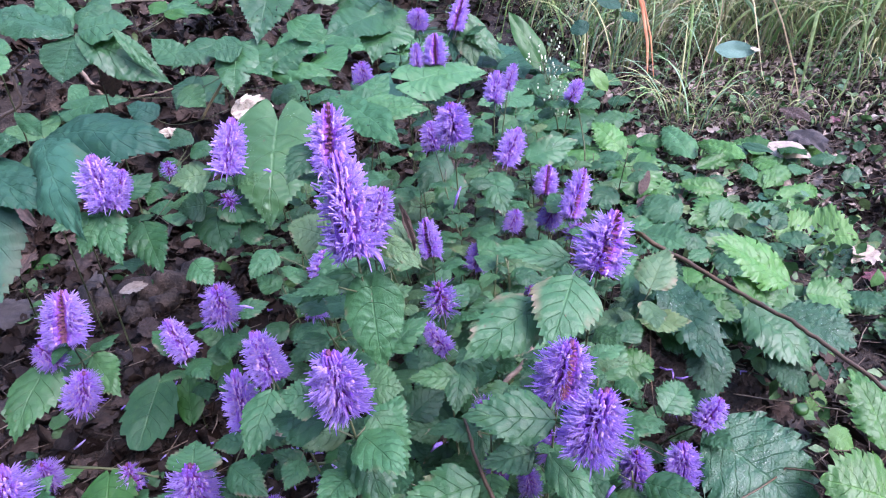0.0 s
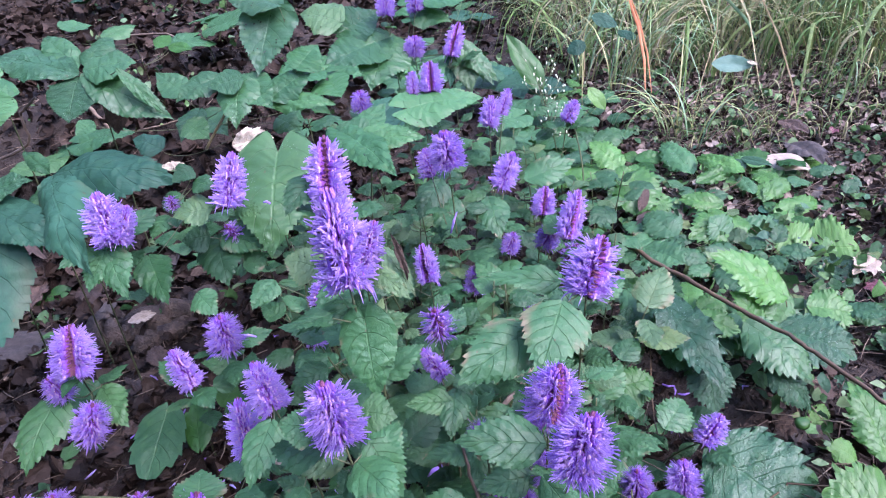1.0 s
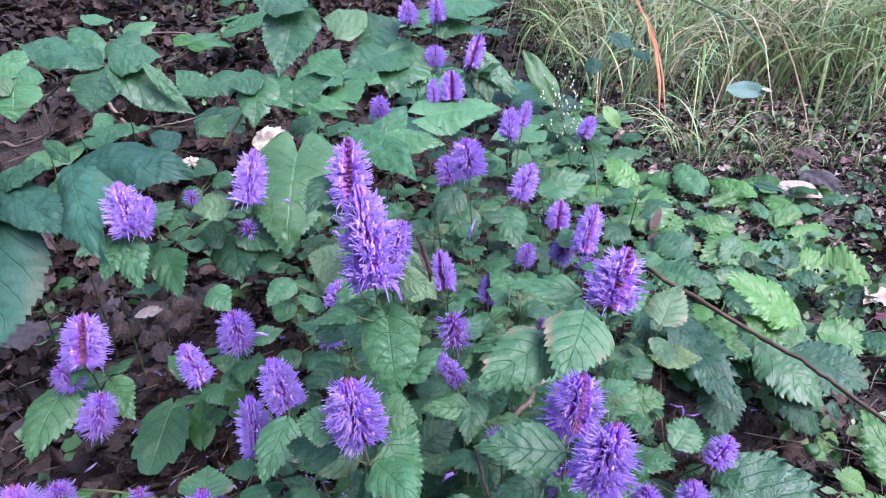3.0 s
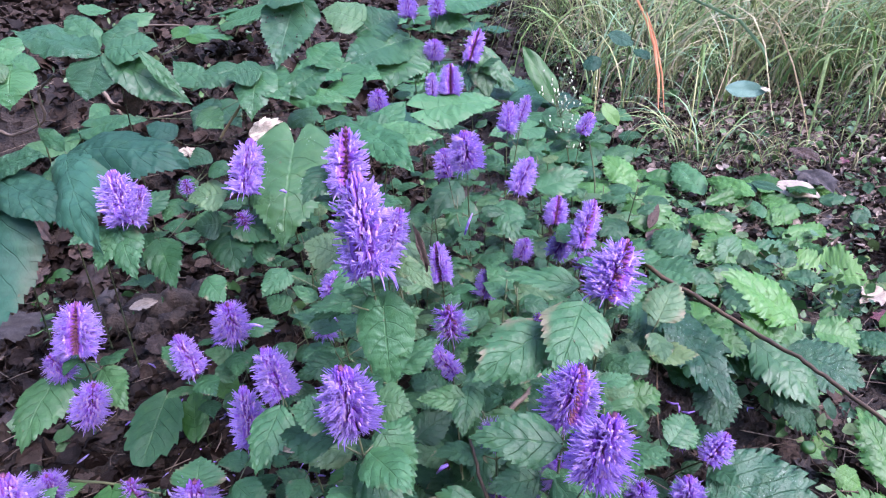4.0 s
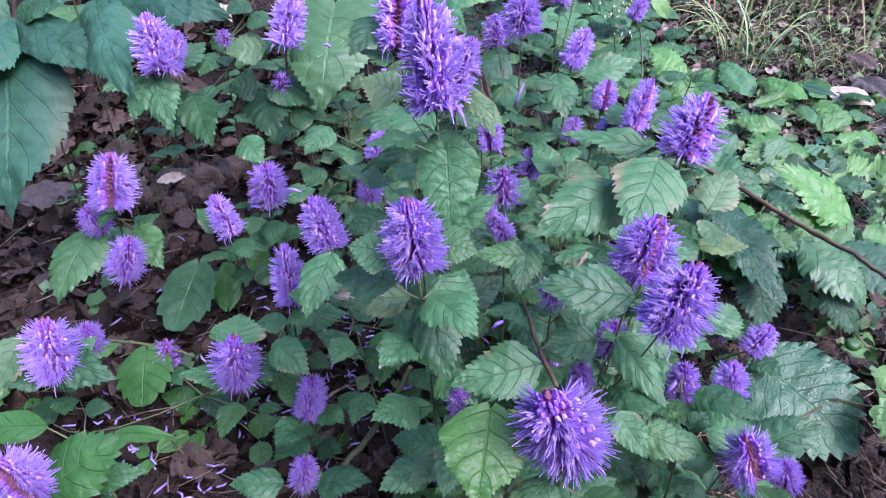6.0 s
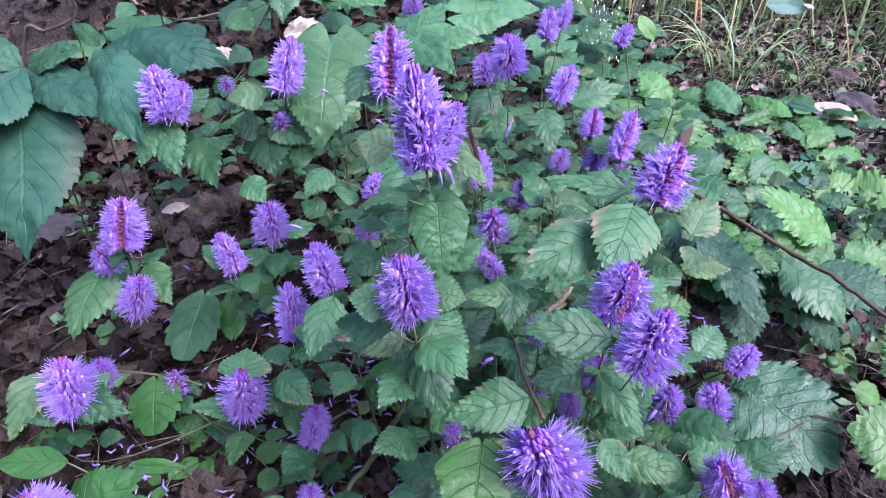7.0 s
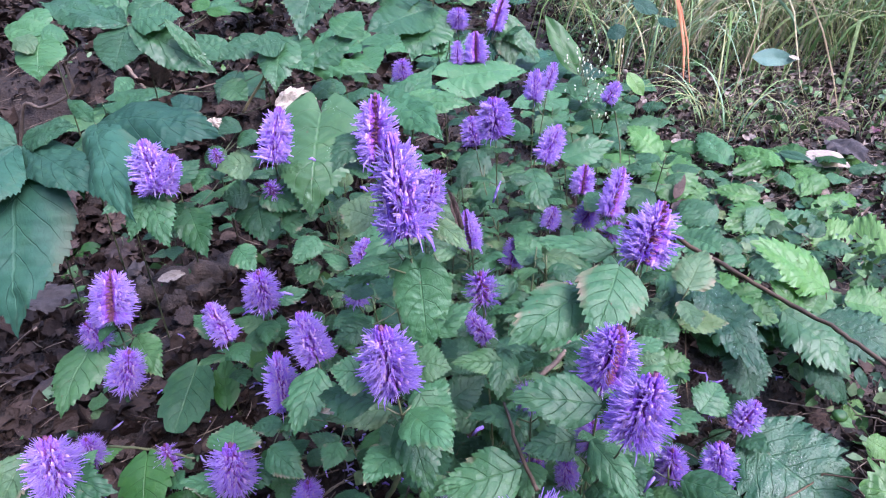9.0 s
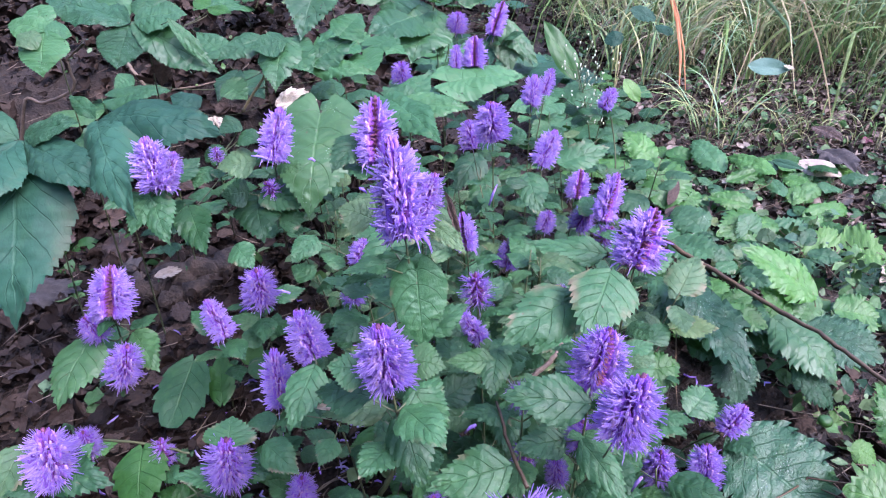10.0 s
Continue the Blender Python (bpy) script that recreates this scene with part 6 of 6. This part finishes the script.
grass_tuft((0.732, 2.189, 0.000), 36, 0.50)
grass_tuft((0.374, 1.923, 0.000), 18, 0.32)
grass_tuft((1.060, 1.640, 0.000), 26, 0.24)
grass_tuft((1.200, 1.780, 0.000), 30, 0.30)
grass_tuft((1.330, 1.930, 0.000), 30, 0.36)
grass_tuft((0.960, 1.520, 0.000), 16, 0.16)
hanging_blade([(0.377, 1.531, 0.311), (0.401, 1.504, 0.263), (0.417, 1.473, 0.209), (0.423, 1.436, 0.146), (0.419, 1.402, 0.087)], 0.0065, ORANGE, 'dry orange grass blade hanging among green grass')
hanging_blade([(0.406, 1.520, 0.271), (0.423, 1.490, 0.217), (0.434, 1.453, 0.153), (0.435, 1.409, 0.078)], 0.004, ORANGE, 'thin orange dry blade in the grass')
hanging_blade([(0.669, 1.582, 0.276), (0.712, 1.552, 0.220), (0.742, 1.508, 0.142), (0.761, 1.457, 0.054), (0.771, 1.412, -0.025)], 0.0035, STRAW, 'straw-coloured stalk bending over the litter')
hanging_blade([(0.271, 1.347, 0.104), (0.284, 1.383, 0.164), (0.289, 1.419, 0.226)], 0.002, STRAW, 'dry brown stalk beside the orange blade')
hanging_blade([(0.527, 1.413, -0.003), (0.564, 1.465, 0.083), (0.606, 1.517, 0.169), (0.618, 1.562, 0.245)], 0.0022, STRAW, 'thin yellow stalk in the grass')
hanging_blade([(0.470, 1.620, 0.300), (0.534, 1.600, 0.277), (0.635, 1.580, 0.231), (0.682, 1.550, 0.177), (0.702, 1.530, 0.135)], 0.007, BLADES[2], 'broad blue-green grass blade arching over the tufts')
laid_leaf((0.590, 1.490, 0.103), (0.679, 1.470, 0.096), (0.10, -0.85, 0.50), 0.040, BLUE_LEAF, "smooth")
laid_leaf((0.582, 1.158, 0.019), (0.631, 1.082, 0.020), (0.10, -0.60, 0.80), 0.050, PALE_DEAD, "smooth")
laid_leaf((0.668, 1.299, 0.030), (0.690, 1.217, 0.030), (0.00, -0.50, 0.87), 0.039, TAN_DEAD, "dead")
laid_leaf((0.646, 1.202, 0.020), (0.660, 1.097, 0.020), (0.00, -0.50, 0.87), 0.061, SLATE_DEAD, "dead")
laid_leaf((0.292, 0.920, 0.060), (0.298, 0.860, 0.041), (0.00, -0.50, 0.87), 0.052, DARK_DEAD, "dead")
laid_leaf((0.278, 0.910, 0.066), (0.301, 0.950, 0.089), (0.00, -0.60, 0.80), 0.016, TAN_DEAD, "smooth")
laid_leaf((0.296, 0.519, 0.009), (0.338, 0.493, 0.010), (0.00, -0.50, 0.87), 0.042, TAN_DEAD, "dead")
laid_leaf((0.335, 0.501, 0.010), (0.357, 0.462, 0.010), (0.00, -0.50, 0.87), 0.035, SLATE_DEAD, "dead")
laid_leaf((-0.711, 0.852, 0.020), (-0.712, 0.945, 0.033), (0.00, -0.50, 0.87), 0.047, TAN_DEAD, "dead")
laid_leaf((-0.782, 1.025, 0.110), (-0.714, 0.973, 0.054), (0.00, -0.50, 0.87), 0.050, DARK_DEAD, "dead")
laid_leaf((-0.576, 0.811, 0.020), (-0.527, 0.823, 0.020), (0.00, -0.40, 0.90), 0.057, SLATE_DEAD, "dead")
laid_leaf((-0.679, 0.952, 0.039), (-0.618, 0.970, 0.051), (0.00, -0.50, 0.87), 0.050, TAN_DEAD, "dead")
laid_leaf((-0.647, 0.914, 0.021), (-0.580, 0.893, 0.020), (0.00, -0.50, 0.87), 0.048, DARK_DEAD, "dead")
laid_leaf((-0.481, 0.749, 0.060), (-0.447, 0.768, 0.059), (0.00, -0.40, 0.90), 0.019, PALE_DEAD, "dead")
laid_leaf((-0.196, 0.350, 0.018), (-0.173, 0.390, 0.019), (0.00, -0.50, 0.87), 0.028, TAN_DEAD, "dead")
laid_leaf((-0.420, 0.450, 0.029), (-0.363, 0.385, 0.029), (0.00, -0.50, 0.87), 0.019, TAN_DEAD, "dead")
laid_leaf((-0.312, 0.349, 0.019), (-0.260, 0.322, 0.020), (0.00, -0.50, 0.87), 0.034, TAN_DEAD, "dead")
laid_leaf((-0.602, 1.019, 0.104), (-0.476, 0.996, 0.076), (0.00, -0.50, 0.87), 0.042, TAN_DEAD, "dead")
laid_leaf((-0.354, 0.514, 0.020), (-0.329, 0.549, 0.019), (0.00, -0.50, 0.87), 0.028, TAN_DEAD, "dead")
# the next two cream pieces stand for tiny white flowers
laid_leaf((0.412, 1.067, 0.030), (0.424, 1.034, 0.030), (0.00, -0.50, 0.87), 0.015, CREAM, "dead")
laid_leaf((0.433, 1.034, 0.029), (0.445, 1.015, 0.030), (0.00, -0.50, 0.87), 0.013, CREAM, "dead")
laid_leaf((-0.355, 0.700, 0.388), (-0.364, 0.690, 0.353), (0.00, -0.70, 0.70), 0.028, TAN_DEAD, "dead")
# this tan leaf stands for a little round brown dead flower head
laid_leaf((-0.199, 0.860, 0.301), (-0.180, 0.850, 0.292), (0.00, -0.60, 0.80), 0.016, TAN_DEAD, "dead")
laid_leaf((-0.319, 0.660, 0.319), (-0.289, 0.660, 0.322), (0.00, -0.60, 0.80), 0.009, CREAM, "dead")
laid_leaf((-0.302, 0.660, 0.327), (-0.291, 0.655, 0.309), (0.00, -0.60, 0.80), 0.007, PALE_DEAD, "dead")
laid_leaf((-0.037, 0.340, 0.388), (-0.030, 0.330, 0.360), (0.30, -0.60, 0.80), 0.005, TAN_DEAD, "dead")
laid_leaf((-0.119, 0.262, 0.287), (-0.083, 0.262, 0.288), (0.00, -0.50, 0.87), 0.009, PALE_DEAD, "dead")
# a cream piece as the white tip of the bluish leaf
laid_leaf((0.661, 1.470, 0.105), (0.684, 1.465, 0.098), (0.00, -0.70, 0.70), 0.009, CREAM, "dead")
bud_spray((0.175, 1.010, 0.000), (0.133, 0.959, 0.272))
berry((0.308, 0.444, 0.080))


# ---- leafy shoots without flowers, filling the stand ----
def shoot(x, y, height, size, material):
    plant = Plant("leafy_shoot", (x, y, 0.0), "leafy green shoot of the flowering herb", "plant", "leafy shoots")
    plant.tops.append(Vector((x + rng.uniform(-0.03, 0.03), y - rng.uniform(0, 0.05), height)))
    plant.pairs(max(3, int(height / 0.04)), size, material, 0.25)
    plant.finish()


placer = random.Random(31)
for i in range(50):
    y = placer.uniform(0.26, 0.85)
    x = placer.uniform(-0.16 - 0.1 * (y > 0.5), 0.08 + 0.14 * y)
    if x < 0.0 and y < 0.5:
        continue
    shoot(x, y, placer.uniform(0.10, 0.27), placer.uniform(0.018, 0.030), HERB_WORN if placer.random() < 0.3 else HERB)
for i in range(70):
    y = placer.uniform(0.22, 1.0)
    x = placer.uniform(-0.2 - 0.12 * (y > 0.8), 0.10 + 0.12 * y)
    if x < -0.02 and y < 0.52:
        continue
    shoot(x, y, placer.uniform(0.08, 0.24), placer.uniform(0.032, 0.05), HERB_WORN if placer.random() < 0.25 else HERB)


def low_plant(x, y, size, material, kind, n):
    plant = Plant("low_plant", (x, y, soil_height(x, y)), "low plant with broad green leaves over the litter", "plant", "low plants")
    top = Vector((x, y, soil_height(x, y) + size * 0.9))
    plant.tops.append(top)
    turn = placer.uniform(0, 6.28)
    for k in range(n):
        a = turn + 6.28 * k / n + placer.uniform(-0.3, 0.3)
        d = Vector((math.cos(a), math.sin(a), placer.uniform(-0.2, 0.2)))
        b = top + d * size * 0.25 + Vector((0, 0, placer.uniform(-0.3, 0.1) * size))
        l = size * placer.uniform(0.7, 1.2)
        plant.leaf(kind, material, b, b + d * l, (placer.uniform(-0.2, 0.2), -0.3, 1), l * placer.uniform(0.6, 0.8))
    plant.finish()


for i in range(70):
    y = placer.uniform(1.05, 4.6)
    x = placer.uniform(-0.45 - 0.28 * y, 0.18)
    low_plant(x, y, placer.uniform(0.06, 0.13), placer.choice((BROAD, BROAD, PALE, BLUISH)), placer.choice(("broad", "broad", "heart")), placer.randint(3, 5))
for i in range(26):
    y = placer.uniform(0.62, 1.15)
    x = placer.uniform(0.24, 0.30 + 0.35 * y)
    low_plant(x, y, placer.uniform(0.03, 0.06), placer.choice((BRIGHT, BROAD, HERB, GROUND_LEAF)), "bramble", placer.randint(3, 5))
for i in range(64):
    y = placer.uniform(0.2, 0.7)
    x = placer.uniform(-0.5, 0.15)
    if x < -0.17 and y > 0.46:
        continue
    low_plant(x, y, placer.uniform(0.015, 0.035), placer.choice((GROUND_LEAF, GROUND_LEAF, BRIGHT)), placer.choice(("round", "smooth", "herb")), placer.randint(3, 5))
for i in range(60):
    a, d = placer.uniform(0, 6.28), placer.uniform(1.0, 4.0)
    x, y = d * math.cos(a), d * math.sin(a)
    if x > 1.2 or (y > 0.2 and abs(x) < 0.6 + 0.8 * y) or (abs(x) < 0.4 and y > -0.6):
        continue
    low_plant(x, y, placer.uniform(0.05, 0.12), placer.choice((BROAD, PALE, BLUISH)), "broad", placer.randint(3, 5))
for i in range(18):
    y = placer.uniform(1.05, 1.7)
    x = placer.uniform(0.14, 0.32) + 0.12 * (y - 1.05)
    low_plant(x, y, placer.uniform(0.03, 0.065), placer.choice((HERB, BRIGHT, BROAD, GROUND_LEAF)), placer.choice(("herb", "herb", "bramble")), placer.randint(3, 6))
for i in range(30):
    y = placer.uniform(1.0, 2.4)
    x = placer.uniform(0.35, 0.55 + 0.5 * y)
    low_plant(x, y, placer.uniform(0.012, 0.028), placer.choice((BRIGHT, BROAD, GROUND_LEAF, PALE)), placer.choice(("round", "smooth", "herb")), placer.randint(3, 6))
